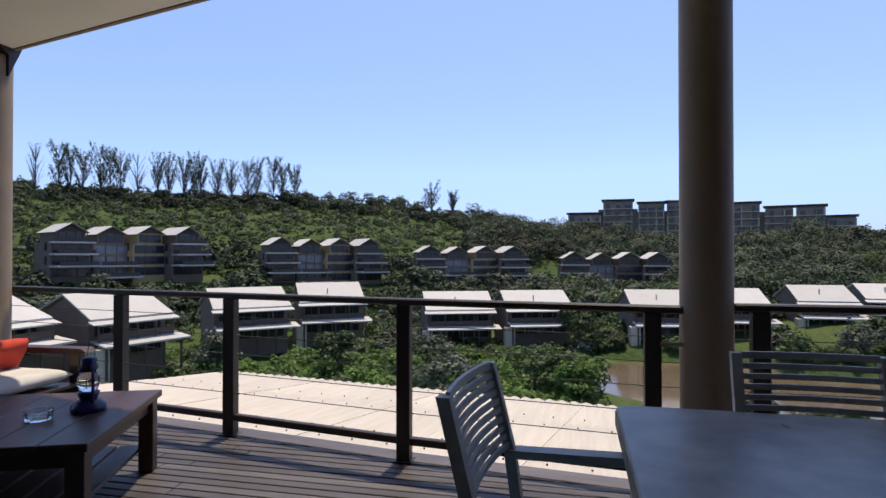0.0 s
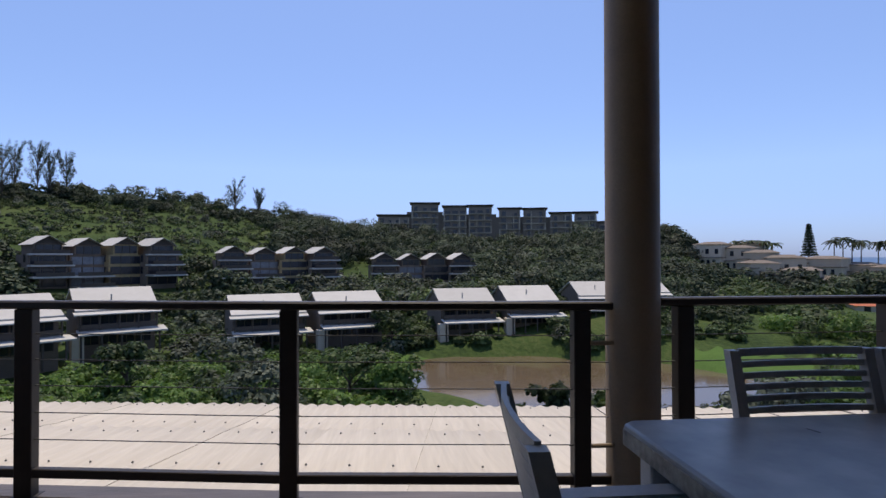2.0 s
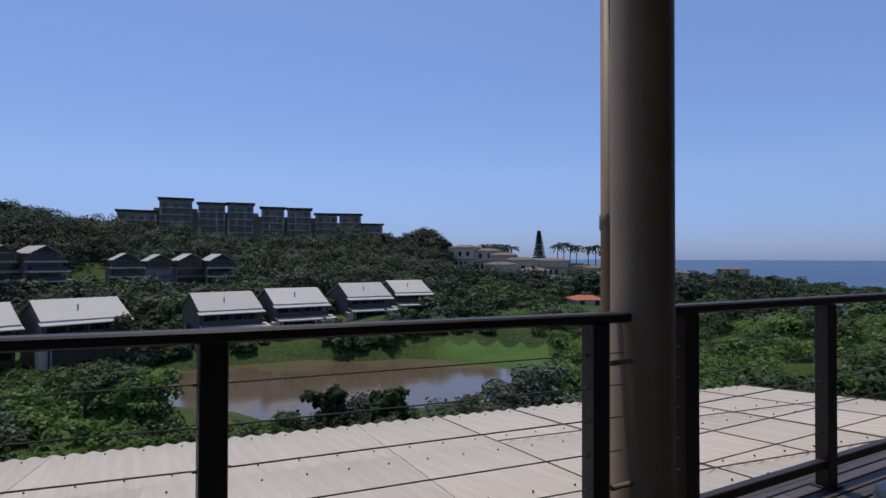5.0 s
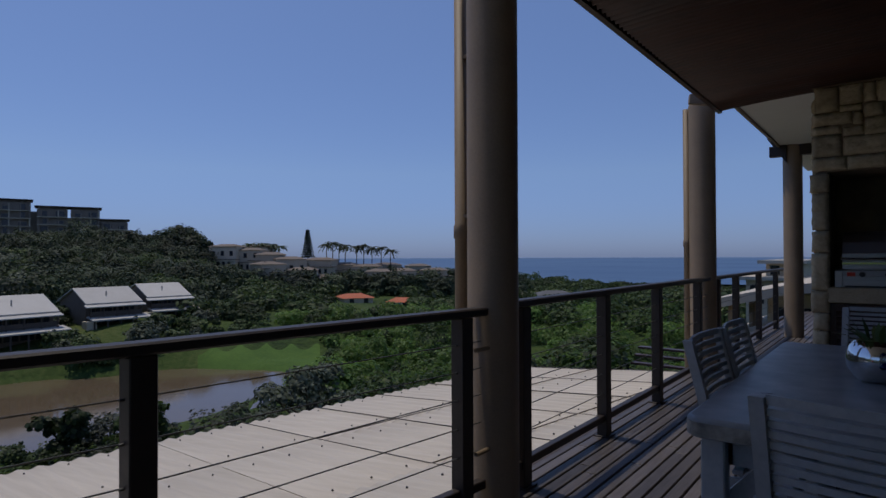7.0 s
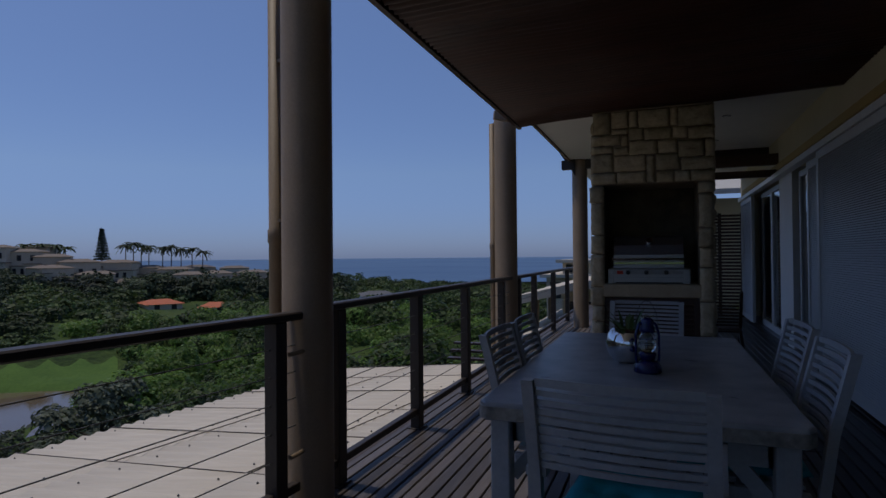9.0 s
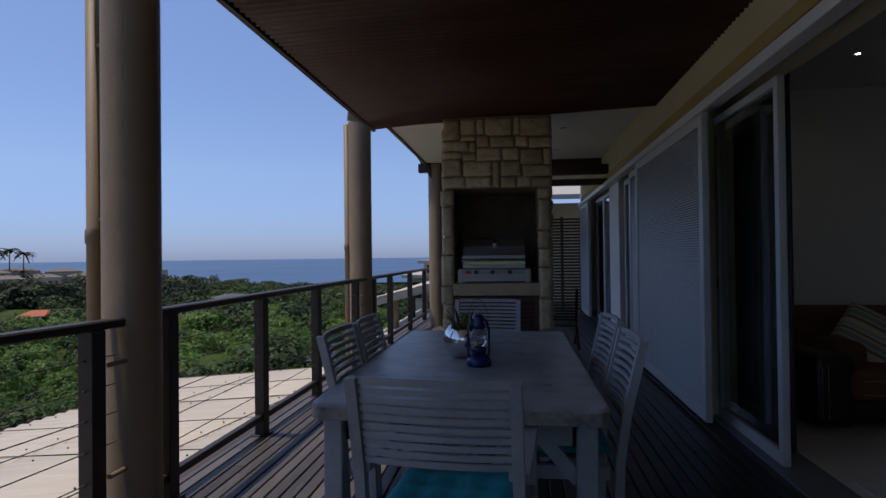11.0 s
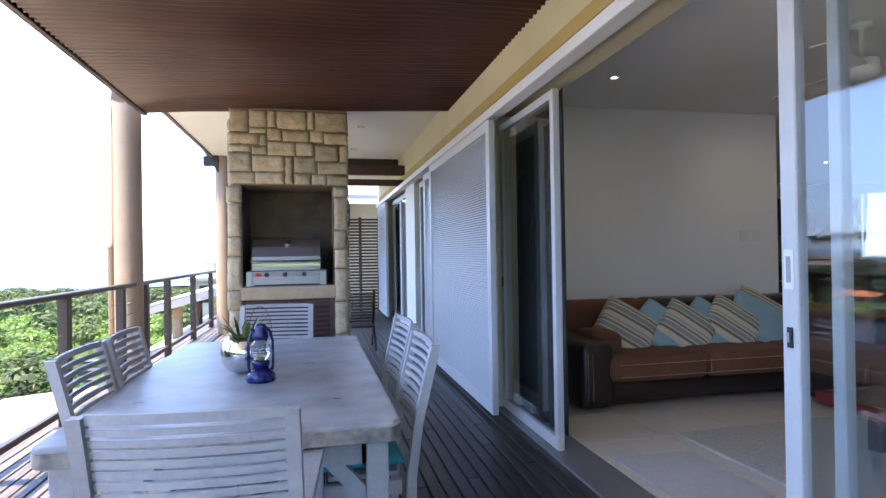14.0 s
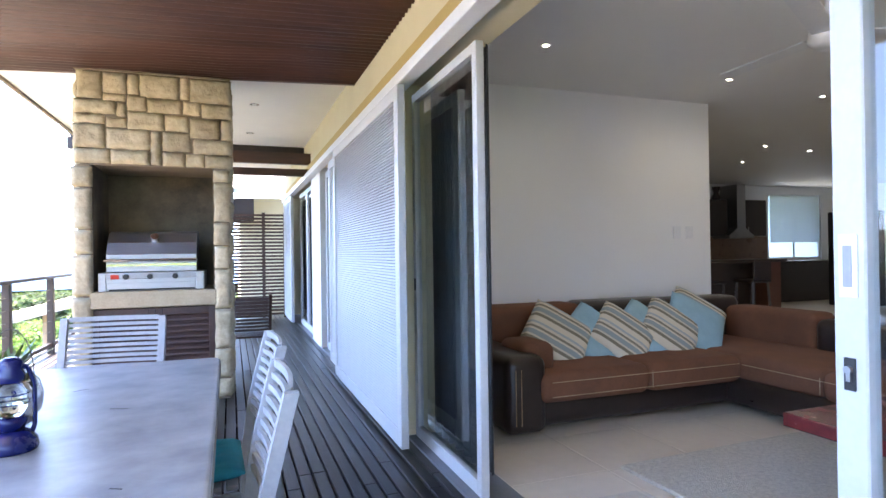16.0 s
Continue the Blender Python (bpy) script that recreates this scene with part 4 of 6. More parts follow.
# ---------------------------------------------------------------- on the table
def lantern(name, label, m, material):
    th = thing(name, label, "lantern", m)
    bm = fresh()
    lathe(bm, [(.070, 0), (.074, .008), (.070, .03), (.052, .048), (.036, .055)], 28)
    part("fuel_tank", bm, material, th, smooth=True)
    bm = fresh()
    lathe(bm, [(.036, .055), (.044, .075), (.046, .085), (.030, .092)], 24)
    part("burner", bm, material, th, smooth=True)
    bm = fresh()
    lathe(bm, [(.034, .088), (.046, .12), (.044, .15), (.030, .178)], 24)
    part("glass_globe", bm, M_GLASS, th, smooth=True)
    bm = fresh()
    lathe(bm, [(.030, .178), (.040, .185), (.040, .20), (.030, .215), (.034, .235), (.018, .245)], 24)
    part("chimney_cap", bm, material, th, smooth=True)
    for s in (-1, 1):
        bm = fresh()
        curve_tube(bm, [(s * .05, 0, .03), (s * .062, 0, .06), (s * .062, 0, .17), (s * .045, 0, .215), (s * .02, 0, .225)], .007, 8)
        part("side_tube", bm, material, th)
    bm = fresh()
    curve_tube(bm, [(.062 * math.cos(a), .01, .19 + .13 * math.sin(a)) for a in [math.pi * k / 12 for k in range(13)]], .0018, 6)
    part("bail_handle", bm, M_CABLE, th)
    for z in (.125, .15):
        bm = fresh()
        pts = [(.049 * math.cos(a), .049 * math.sin(a), z) for a in [2 * math.pi * k / 16 for k in range(17)]]
        curve_tube(bm, pts, .0015, 5)
        part("globe_guard", bm, material, th)
    return th


lantern("hurricane_lantern", "cobalt blue hurricane lantern with a glass globe on the dining table", pose(-.04, 2.72, .7235, 0, 0, 20) @ Matrix.Diagonal((.84, .84, 1.0, 1)), M_BLUE)
pot = thing("planter", "mirror-polished round planter with a spiky succulent", "plant pot", pose(-.135, 2.955, .7235))
bm = fresh()
lathe(bm, [(.045, 0), (.075, .012), (.100, .05), (.107, .095), (.095, .14), (.070, .168), (.062, .165), (.06, .13)], 40)
part("bowl", bm, M_CHROME, pot, smooth=True)
r = random.Random(8)
bm = fresh()
for i in range(26):
    a, el = r.uniform(0, 6.28), r.uniform(.25, 1.4)
    L = r.uniform(.09, .17)
    p0 = Vector((.025 * math.cos(a), .025 * math.sin(a), .14))
    p2 = p0 + Vector((math.cos(a) * math.cos(el), math.sin(a) * math.cos(el), math.sin(el))) * L
    p1 = p0.lerp(p2, .5) + Vector((0, 0, .015))
    s = Vector((-math.sin(a), math.cos(a), 0)) * .012
    n = Vector((0, 0, .003))
    q = [bm.verts.new(c) for c in (p0 - s * .7, p0 + s * .7, p1 + s, p1 - s, p2, p1 + n * 2 - Vector((0, 0, .008)))]
    bm.faces.new((q[0], q[1], q[2], q[3]))
    bm.faces.new((q[3], q[2], q[4]))
    bm.faces.new((q[0], q[1], q[5]))
part("plant", bm, M_LEAFS, pot, "grey-green pointed leaves")

# ---------------------------------------------------------------- lounge corner at the bend of the deck
ct = thing("coffee_table", "dark stained timber coffee table with a lower shelf", "coffee table", pose(-.80, -.83, 0, 0, 0, -67.8))
for i in range(5):
    bm = fresh()
    bx(bm, -.50 + i * .2, -.50, .415, -.50 + i * .2 + .196, .50, .452, .004)
    part("top_board", bm, M_DARKWOOD, ct)
for sx in (-1, 1):
    for sy in (-1, 1):
        bm = fresh()
        bx(bm, sx * .44 - .04, sy * .44 - .04, 0, sx * .44 + .04, sy * .44 + .04, .415, .004)
        part("leg", bm, M_DARKWOOD, ct)
    bm = fresh()
    bx(bm, sx * .44 - .015, -.40, .34, sx * .44 + .015, .40, .414)
    part("apron", bm, M_DARKWOOD, ct)
for sy in (-1, 1):
    bm = fresh()
    bx(bm, -.40, sy * .44 - .015, .34, .40, sy * .44 + .015, .414)
    part("apron", bm, M_DARKWOOD, ct)
for i in range(6):
    bm = fresh()
    bx(bm, -.42 + i * .142, -.43, .13, -.42 + i * .142 + .125, .43, .152, .003)
    part("shelf_slat", bm, M_DARKWOOD, ct)
lantern("hurricane_lantern", "dark blue hurricane lantern on the coffee table", pose(-.965, -.602, .4535, 0, 0, 60) @ Matrix.Scale(1.12, 4), M_BLUE)
ash = thing("glass_ashtray", "heavy clear glass ashtray on the coffee table", "ashtray", pose(-.766, -.698, .4535))
bm = fresh()
lathe(bm, [(.055, 0), (.062, .012), (.066, .045), (.058, .046), (.050, .016), (.02, .014)], 12)
part("bowl", bm, M_GLASS, ash)


def armchair(m):
    th = thing("garden_armchair", "dark teak garden armchair with broad arms on the deck", "armchair", m)
    for s in (-1, 1):
        bm = fresh()
        prism(bm, [(-.36, .60), (.34, .60), (.38, .612), (.34, .635), (-.36, .635)], 'y', s * .34 - .05, s * .34 + .05)
        part("armrest", bm, M_DARKWOOD, th)
        for xx in (-.30, .27):
            bm = fresh()
            bx(bm, xx - .04, s * .34 - .025, 0, xx + .04, s * .34 + .025, .60, .004)
            part("leg", bm, M_DARKWOOD, th)
        bm = fresh()
        bar(bm, (-.30, s * .30, .32), (.34, s * .30, .36), .03, .08)
        part("side_rail", bm, M_DARKWOOD, th)
    for i in range(6):
        bm = fresh()
        bx(bm, -.26 + i * .10, -.30, .37 + i * .004, -.26 + i * .10 + .085, .30, .392 + i * .004, .003)
        part("seat_slat", bm, M_DARKWOOD, th)
    for i in range(5):
        y = -.28 + i * .115
        bm = fresh()
        hgt = .98 + .04 * (1 - abs(i - 2) / 2)
        bar(bm, (-.27, y + .05, .36), (-.42, y + .05, hgt), .10, .022, up=(1, 0, 0))
        part("back_board", bm, M_DARKWOOD, th)
    return th


am = pose(-1.33, -1.65, 0, 0, 0, 92)
armchair(am)
build_cushion("seat_cushion", "off-white canvas seat cushion on the teak armchair", am @ pose(.02, 0, .42), .56, .56, .10, M_LINEN, 21, tuft=False)
build_cushion("red_cushion", "bright red tufted cushion leaning on the teak armchair", am @ pose(-.06, .06, .515, 0, -58, 0), .38, .38, .11, M_RED, 22)

# lounger folded beside the barbecue
lg = thing("deck_chair", "dark slatted timber deck chair behind the barbecue", "chair", pose(.68, 7.95, 0))
for s in (-1, 1):
    bm = fresh()
    bar(bm, (s * .25, .25, 0), (s * .25, -.10, .78), .035, .05)
    part("back_post", bm, M_DARKWOOD, lg)
    bm = fresh()
    bar(bm, (s * .25, -.28, 0), (s * .25, .20, .36), .035, .05)
    part("leg", bm, M_DARKWOOD, lg)
for i in range(12):
    z = .25 + i * .042
    y = .25 - .35 * z / .78
    bm = fresh()
    bx(bm, -.235, y - .01, z, .235, y + .01, z + .026)
    part("slat", bm, M_DARKWOOD, lg)
for i in range(6):
    bm = fresh()
    bx(bm, -.235, -.26 + i * .07, .30, .235, -.26 + i * .07 + .05, .32)
    part("seat_slat", bm, M_DARKWOOD, lg)


# ---------------------------------------------------------------- lounge furniture
def pad(bm, x0, y0, z0, x1, y1, z1, r=.06):
    bx(bm, x0, y0, z0, x1, y1, z1, r, 4)


sofa = thing("corner_sofa", "brown suede corner sofa with dark leather base and pale stitching", "sofa", pose(0, 0, 0.008))
for nm, a, mt in (
        ("base", (2.40, 4.28, .04, 4.10, 5.25, .25), M_LEATHER),
        ("base", (4.05, 3.05, .04, 4.95, 5.25, .25), M_LEATHER),
        ("armrest", (2.15, 4.20, .03, 2.45, 5.28, .54), M_LEATHER),
        ("seat_cushion", (2.38, 4.17, .22, 3.26, 5.10, .425), M_SUEDE),
        ("seat_cushion", (3.255, 4.17, .22, 4.10, 5.10, .425), M_SUEDE),
        ("seat_cushion", (4.08, 3.55, .22, 4.92, 5.10, .425), M_SUEDE),
        ("seat_cushion", (4.06, 2.75, .22, 4.90, 3.56, .425), M_SUEDE),
        ("backrest", (2.28, 5.00, .36, 3.26, 5.33, .785), M_SUEDE),
        ("backrest", (3.25, 5.04, .36, 4.20, 5.33, .79), M_LEATHER),
        ("backrest", (4.15, 5.04, .36, 5.02, 5.33, .78), M_LEATHER),
        ("backrest", (4.80, 4.15, .36, 5.10, 5.05, .70), M_SUEDE),
        ("backrest", (4.80, 2.75, .30, 5.10, 4.16, .66), M_LEATHER),
        ("arm_pad", (2.34, 4.34, .38, 2.60, 4.74, .60), M_SUEDE)):
    bm = fresh()
    pad(bm, *a, r=.07)
    part(nm, bm, mt, sofa, smooth=True)
bm = fresh()
for a in (((2.46, 4.168, .27), (4.05, 4.168, .27)), ((2.46, 4.168, .365), (4.05, 4.168, .365)), ((3.257, 4.166, .26), (3.257, 4.166, .38)), ((2.21, 4.198, .10), (2.21, 4.198, .46)), ((2.25, 4.198, .10), (2.25, 4.198, .46)), ((4.056, 2.9, .36), (4.056, 4.15, .36)), ((4.056, 3.55, .27), (4.056, 3.55, .38))):
    rod(bm, *a, .0026, seg=6)
part("stitching", bm, M_STITCH, sofa)


def stripe_mat():
    m = bpy.data.materials.new("striped_cotton")
    m.use_nodes = True
    t = m.node_tree
    b = t.nodes["Principled BSDF"]
    b.inputs["Roughness"].default_value = .9
    tc = t.nodes.new("ShaderNodeTexCoord")
    sp = t.nodes.new("ShaderNodeSeparateXYZ")
    t.links.new(tc.outputs["Object"], sp.inputs[0])
    mu = t.nodes.new("ShaderNodeMath")
    mu.operation = 'MULTIPLY_ADD'
    mu.inputs[1].default_value, mu.inputs[2].default_value = 4.4, 10.0
    t.links.new(sp.outputs[1], mu.inputs[0])
    fr = t.nodes.new("ShaderNodeMath")
    fr.operation = 'FRACT'
    t.links.new(mu.outputs[0], fr.inputs[0])
    ramp = t.nodes.new("ShaderNodeValToRGB")
    ramp.color_ramp.interpolation = 'CONSTANT'
    e = ramp.color_ramp.elements
    e[0].position, e[0].color = 0, (.62, .56, .44, 1)
    e[1].position, e[1].color = .22, (.20, .18, .13, 1)
    for p, c in ((.34, (.55, .50, .40)), (.42, (.27, .32, .33)), (.62, (.60, .54, .43)), (.70, (.22, .20, .15)), (.80, (.60, .54, .43)), (.9, (.36, .40, .40))):
        k = e.new(p)
        k.color = (*c, 1)
    t.links.new(fr.outputs[0], ramp.inputs[0])
    nz = t.nodes.new("ShaderNodeTexNoise")
    nz.inputs["Scale"].default_value = 180
    bp = t.nodes.new("ShaderNodeBump")
    bp.inputs["Strength"].default_value = .25
    bp.inputs["Distance"].default_value = .005
    t.links.new(tc.outputs["Object"], nz.inputs["Vector"])
    t.links.new(nz.outputs["Fac"], bp.inputs["Height"])
    t.links.new(bp.outputs[0], b.inputs["Normal"])
    t.links.new(ramp.outputs[0], b.inputs["Base Color"])
    return m


M_STRIPE = stripe_mat()
for i, (xx, yy, zz, turn, s, mt) in enumerate(((2.83, 4.80, .655, -40, .50, 0), (3.17, 4.815, .635, -50, .47, 1), (3.40, 4.765, .635, -46, .47, 0), (3.67, 4.815, .64, -50, .47, 1), (3.88, 4.77, .65, -46, .48, 0), (4.17, 4.80, .67, -38, .50, 1), (4.33, 4.95, .70, -42, .50, 0))):
    mm = pose(xx, yy - .07, zz - .055, 0, 0, 0) @ pose(0, 0, -.03, 52, 0, 0) @ pose(0, 0, 0, 0, 0, turn) @ pose(0, 0, -.06)
    lab = "striped cream and grey-blue scatter cushion on the sofa" if mt == 0 else "pale blue cotton scatter cushion on the sofa"
    ob = build_cushion("scatter_cushion", lab, mm, s, s, .13, M_STRIPE if mt == 0 else M_CUSH, 40 + i, tuft=False)
    ob["group"] = "scatter cushions"

bm = fresh()
bx(bm, 0, 0, 0, 2.2, 1.9, .022, .006)
rug = make("rug", bm, M_RUG)
rug.matrix_basis = pose(2.605, 1.69, .0085, 0, 0, 2)
put(rug, "cream woven wool rug on the tiled floor", "rug")
bm = fresh()
bx(bm, 1.92, 2.35, .0085, 2.42, 3.30, .018, .003)
doormat = make("doormat", bm, mat("pale_cotton_mat", (0.58, 0.54, 0.50), (0.5, 0.46, 0.42), .95, scale=30, bscale=160, bump=.5))
put(doormat, "pale woven mat inside the sliding door", "mat")
bm = fresh()
for i in range(60):
    yy = 2.36 + i * .0157
    bar(bm, (2.42, yy, .011), (2.46, yy + .003, .0095), .004, .003)
part("fringe", bm, M_LINEN, doormat)
bm = fresh()
bx(bm, 3.12, 2.2, .33, 4.0, 3.05, .40, .006)
rt = thing("red_coffee_table", "dark red lacquered low table on the rug", "coffee table", pose(0, 0, 0.0))
part("tabletop", bm, mat("dark_red_lacquer", (0.16, 0.02, 0.022), (0.10, 0.014, 0.016), .25, scale=4), rt)
for xx in (3.5, 3.92):
    for yy in (2.28, 2.97):
        bm = fresh()
        bx(bm, xx - .04, yy - .04, .03, xx + .04, yy + .04, .33)
        part("leg", bm, M_DARKWOOD, rt)
for xx, yy, lb in ((2.605, 4.438, 0), (4.533, 4.676, 0), (5.863, 4.825, 0), (7.658, 7.007, 0), (8.655, 7.104, 0), (8.584, 8.241, 0)):
    downlight(xx, yy, 2.68, "small round downlight glowing in the lounge ceiling", .020, "lounge downlights", True)
    lp = new("downlight_lamp", bpy.data.lights.new("downlight_lamp", 'SPOT'))
    lp.data.energy, lp.data.spot_size, lp.data.spot_blend, lp.data.shadow_soft_size, lp.data.color = 1.3, radians(168), 1.0, .05, (1.0, .93, .82)
    lp.location = (xx, yy, 2.66)
for xx in (4.60, 4.753):
    sw = thing("light_switch", "white switch plate on the lounge wall", "switch", pose(xx, 5.40, 1.393))
    bm = fresh()
    bx(bm, -.045, -.01, -.06, .045, 0, .06, .002)
    part("plate", bm, M_ALU, sw)
    bm = fresh()
    bx(bm, -.012, -.014, -.022, .012, -.0095, .022, .001)
    part("rocker", bm, M_ALU, sw)
fan = thing("ceiling_fan", "white ceiling fan hanging in the lounge", "fan", pose(3.606, 3.13, 2.68))
bm = fresh()
lathe(bm, [(.06, 0), (.06, -.03), (.015, -.04), (.015, -.22), (.09, -.24), (.10, -.32), (.05, -.36)], 20)
part("motor", bm, M_ALU, fan, smooth=True)
for k in range(3):
    a = math.radians(87 + 120 * k)
    c, s = math.cos(a), math.sin(a)
    bm = fresh()
    bar(bm, (c * .10, s * .10, -.29), (c * .72, s * .72, -.29), .12, .008)
    part("blade", bm, M_ALU, fan)
# curtain behind the fixed door
bm = fresh()
pts = [(1.82 + .022 * math.sin(i * .9), 3.74 + i * .018) for i in range(48)]
pr = pts + [(a + .006, b) for a, b in reversed(pts)]
prism(bm, pr, 'z', .02, 2.45)
cur = make("curtain", bm, M_CURTAIN, True)
put(cur, "dark grey curtain drawn behind the glass door", "curtain")
for y0 in (7.4, 9.4, 10.4):
    bm = fresh()
    pts = [(1.88 + .025 * math.sin(i * .9), y0 + .02 + i * .019) for i in range(52)]
    prism(bm, pts + [(a + .006, b) for a, b in reversed(pts)], 'z', .02, 2.4)
    put(make("curtain", bm, M_CURTAIN, True), "dark grey curtain behind a bedroom door", "curtain")

# kitchen beyond the sofa
for x0, wd in ((9.5, .6), (10.12, .6), (11.25, .6)):
    kc = thing("kitchen_cabinet", "dark wood wall cabinet in the kitchen", "cabinet", pose(x0, 10.6, 1.5), group="kitchen wall cabinets")
    bm = fresh()
    bx(bm, 0, .02, 0, wd, .39, .8, .004)
    part("body", bm, M_KITCH, kc)
    bm = fresh()
    bx(bm, .004, 0, .004, wd - .004, .019, .796, .003)
    dd = part("door", bm, M_KITCH, kc)
    bm = fresh()
    rod(bm, (.05, -.015, .05), (.05, -.015, .2), .006, seg=8)
    part("handle", bm, M_STEEL, dd)
bm = fresh()
bx(bm, 8.2, 10.975, .92, 12.3, 10.998, 1.5)
put(make("trim_backsplash", bm, mat("brown_backsplash", (0.22, 0.13, 0.08), (0.16, 0.09, 0.055), .3, scale=4)), "brown tiled backsplash behind the counter", "backsplash", kind="structure")
vs = thing("vase", "dark metal vase on top of the cabinets", "vase", pose(10.6, 10.8, 2.302))
bm = fresh()
lathe(bm, [(.07, 0), (.09, .05), (.05, .16), (.09, .28), (.085, .29)], 20)
part("body", bm, M_LEATHER, vs, smooth=True)
hood = thing("extractor_hood", "steel extractor hood over the kitchen counter", "cooker hood", pose(10.98, 10.7, 1.45))
bm = fresh()
prism(bm, [(-.35, 0), (.35, 0), (.35, .06), (.12, .22), (.12, 1.17), (-.12, 1.17), (-.12, .22), (-.35, .06)], 'y', -.22, .25)
part("canopy", bm, M_STEEL, hood)
ctr = thing("kitchen_counter", "dark kitchen counter along the back wall", "counter", pose(0, 0, 0.008))
bm = fresh()
bx(bm, 7.5, 10.4, 0, 14.2, 10.97, .88, .004)
part("body", bm, M_KITCH, ctr)
bm = fresh()
bx(bm, 7.45, 10.36, .88, 14.25, 10.97, .92, .004)
part("worktop", bm, mat("dark_granite", (.05, .045, .045), rough=.2, scale=60), ctr)
bar_ = thing("breakfast_bar", "dark wood breakfast bar between lounge and kitchen", "counter", pose(0, 0, 0.008))
bm = fresh()
bx(bm, 6.2, 8.1, .98, 9.4, 8.7, 1.03, .004)
part("worktop", bm, M_KITCH, bar_)
bm = fresh()
bx(bm, 9.0, 8.15, 0, 9.3, 8.65, .98, .004)
part("end_panel", bm, mat("red_brown_veneer", (0.13, 0.05, 0.03), (0.09, 0.035, 0.02), .4, scale=3, stretch=(1, 1, .1)), bar_)
bm = fresh()
bx(bm, 6.2, 8.4, 0, 9.0, 8.45, .98)
part("back_panel", bm, M_KITCH, bar_)
for xx in (7.3, 8.2):
    st = thing("bar_stool", "dark wood bar stool at the breakfast bar", "stool", pose(xx, 7.75, 0.008), group="bar stools")
    for sx in (-1, 1):
        for sy in (-1, 1):
            bm = fresh()
            bar(bm, (sx * .19, sy * .19, 0), (sx * .15, sy * .15, .68), .035, .035)
            part("leg", bm, M_KITCH, st)
    bm = fresh()
    bx(bm, -.19, -.19, .68, .19, .19, .73, .01)
    part("seat", bm, M_LEATHER, st)
    bm = fresh()
    bx(bm, -.18, -.20, .73, .18, -.17, 1.02, .008)
    part("backrest", bm, M_KITCH, st)
fridge = thing("refrigerator", "tall black refrigerator in the kitchen", "refrigerator", pose(12.35, 9.2, .008))
bm = fresh()
bx(bm, -.0, -.35, 0, .7, .35, 1.95, .01)
part("body", bm, M_BLACK, fridge)
bm = fresh()
bx(bm, .05, -.372, .9, .08, -.35, 1.5, .003)
part("handle", bm, M_STEEL, fridge)
win = thing("window_1", "kitchen window with a pale roller blind half down", "window", pose(13.22, 11.05, 0), kind="structure")
for a in ((-.87, -.03, .95, -.82, .03, 2.5), (.82, -.03, .95, .87, .03, 2.5), (-.82, -.03, .95, .82, .03, 1.0), (-.82, -.03, 2.45, .82, .03, 2.5), (-.02, -.02, 1.0, .02, .02, 2.45)):
    bm = fresh()
    bx(bm, *a)
    part("window_frame", bm, M_ALU, win)
bm = fresh()
bx(bm, -.82, -.005, 1.0, .82, .001, 2.45)
g = part("pane", bm, M_GLASS, win)
g.visible_shadow = False
bm = fresh()
bx(bm, -.80, -.06, 1.35, .80, -.058, 2.48)
part("blind", bm, island_mat("sheer_blind", [(.7, .7, .68), (.72, .72, .7)], .9, trans=.75), win)

# ---------------------------------------------------------------- roof of the unit below the deck
EA, EB = Vector((-7.32, -3.95, -.75)), Vector((-5.45, 8.9, -.75))
SLOPE = .11
al = (EB - EA).normalized()
inn = Vector((al.y, -al.x, 0))
L = (EB - EA).length
low = thing("fibre_cement_roof", "pale fibre cement sheet roof of the unit below the deck", "roof", Matrix.Translation(EA), kind="structure")
NSH = 13
sw_ = L / NSH
PITCH = sw_ / 6
rng = random.Random(11)


def roof_sheet(d0, d1, lift):
    bm = fresh()
    n = 48
    rows = []
    for d in (d0, d1):
        rows.append([bm.verts.new(al * (sw_ * i / n) + inn * d + Vector((0, 0, SLOPE * d + lift + .011 * math.cos(2 * math.pi * (sw_ * i / n) / PITCH)))) for i in range(n + 1)])
    for i in range(n):
        bm.faces.new((rows[0][i], rows[0][i + 1], rows[1][i + 1], rows[1][i]))
    lo = [bm.verts.new(v.co - Vector((0, 0, .005))) for v in rows[0]]
    for i in range(n):
        bm.faces.new((rows[0][i], lo[i], lo[i + 1], rows[0][i + 1]))
    return bm


bands = ((-.05, 1.75, .0), (1.65, 3.40, .007), (3.30, 4.95, .014))
for d0, d1, lift in bands:
    base = part("roof_sheet", roof_sheet(d0, d1, lift), M_ROOFSHEET, low, smooth=True)
    for k in range(1, NSH):
        o = base.copy()
        scene.collection.objects.link(o)
        o.location = al * (k * sw_) + Vector((0, 0, .004 * (k % 2)))
bm = fresh()
for k in range(NSH):
    for d in (.30, 1.5, 2.0, 3.2, 3.6, 4.7):
        for u in (.17, .5, .83):
            c = al * ((k + u) * sw_) + inn * d + Vector((0, 0, SLOPE * d + .03))
            rod(bm, c, c + Vector((0, 0, .012)), .009, .007, 6)
ob = part("roof_bolts", bm, M_CABLE, low)
ob["kind"] = "stuff"
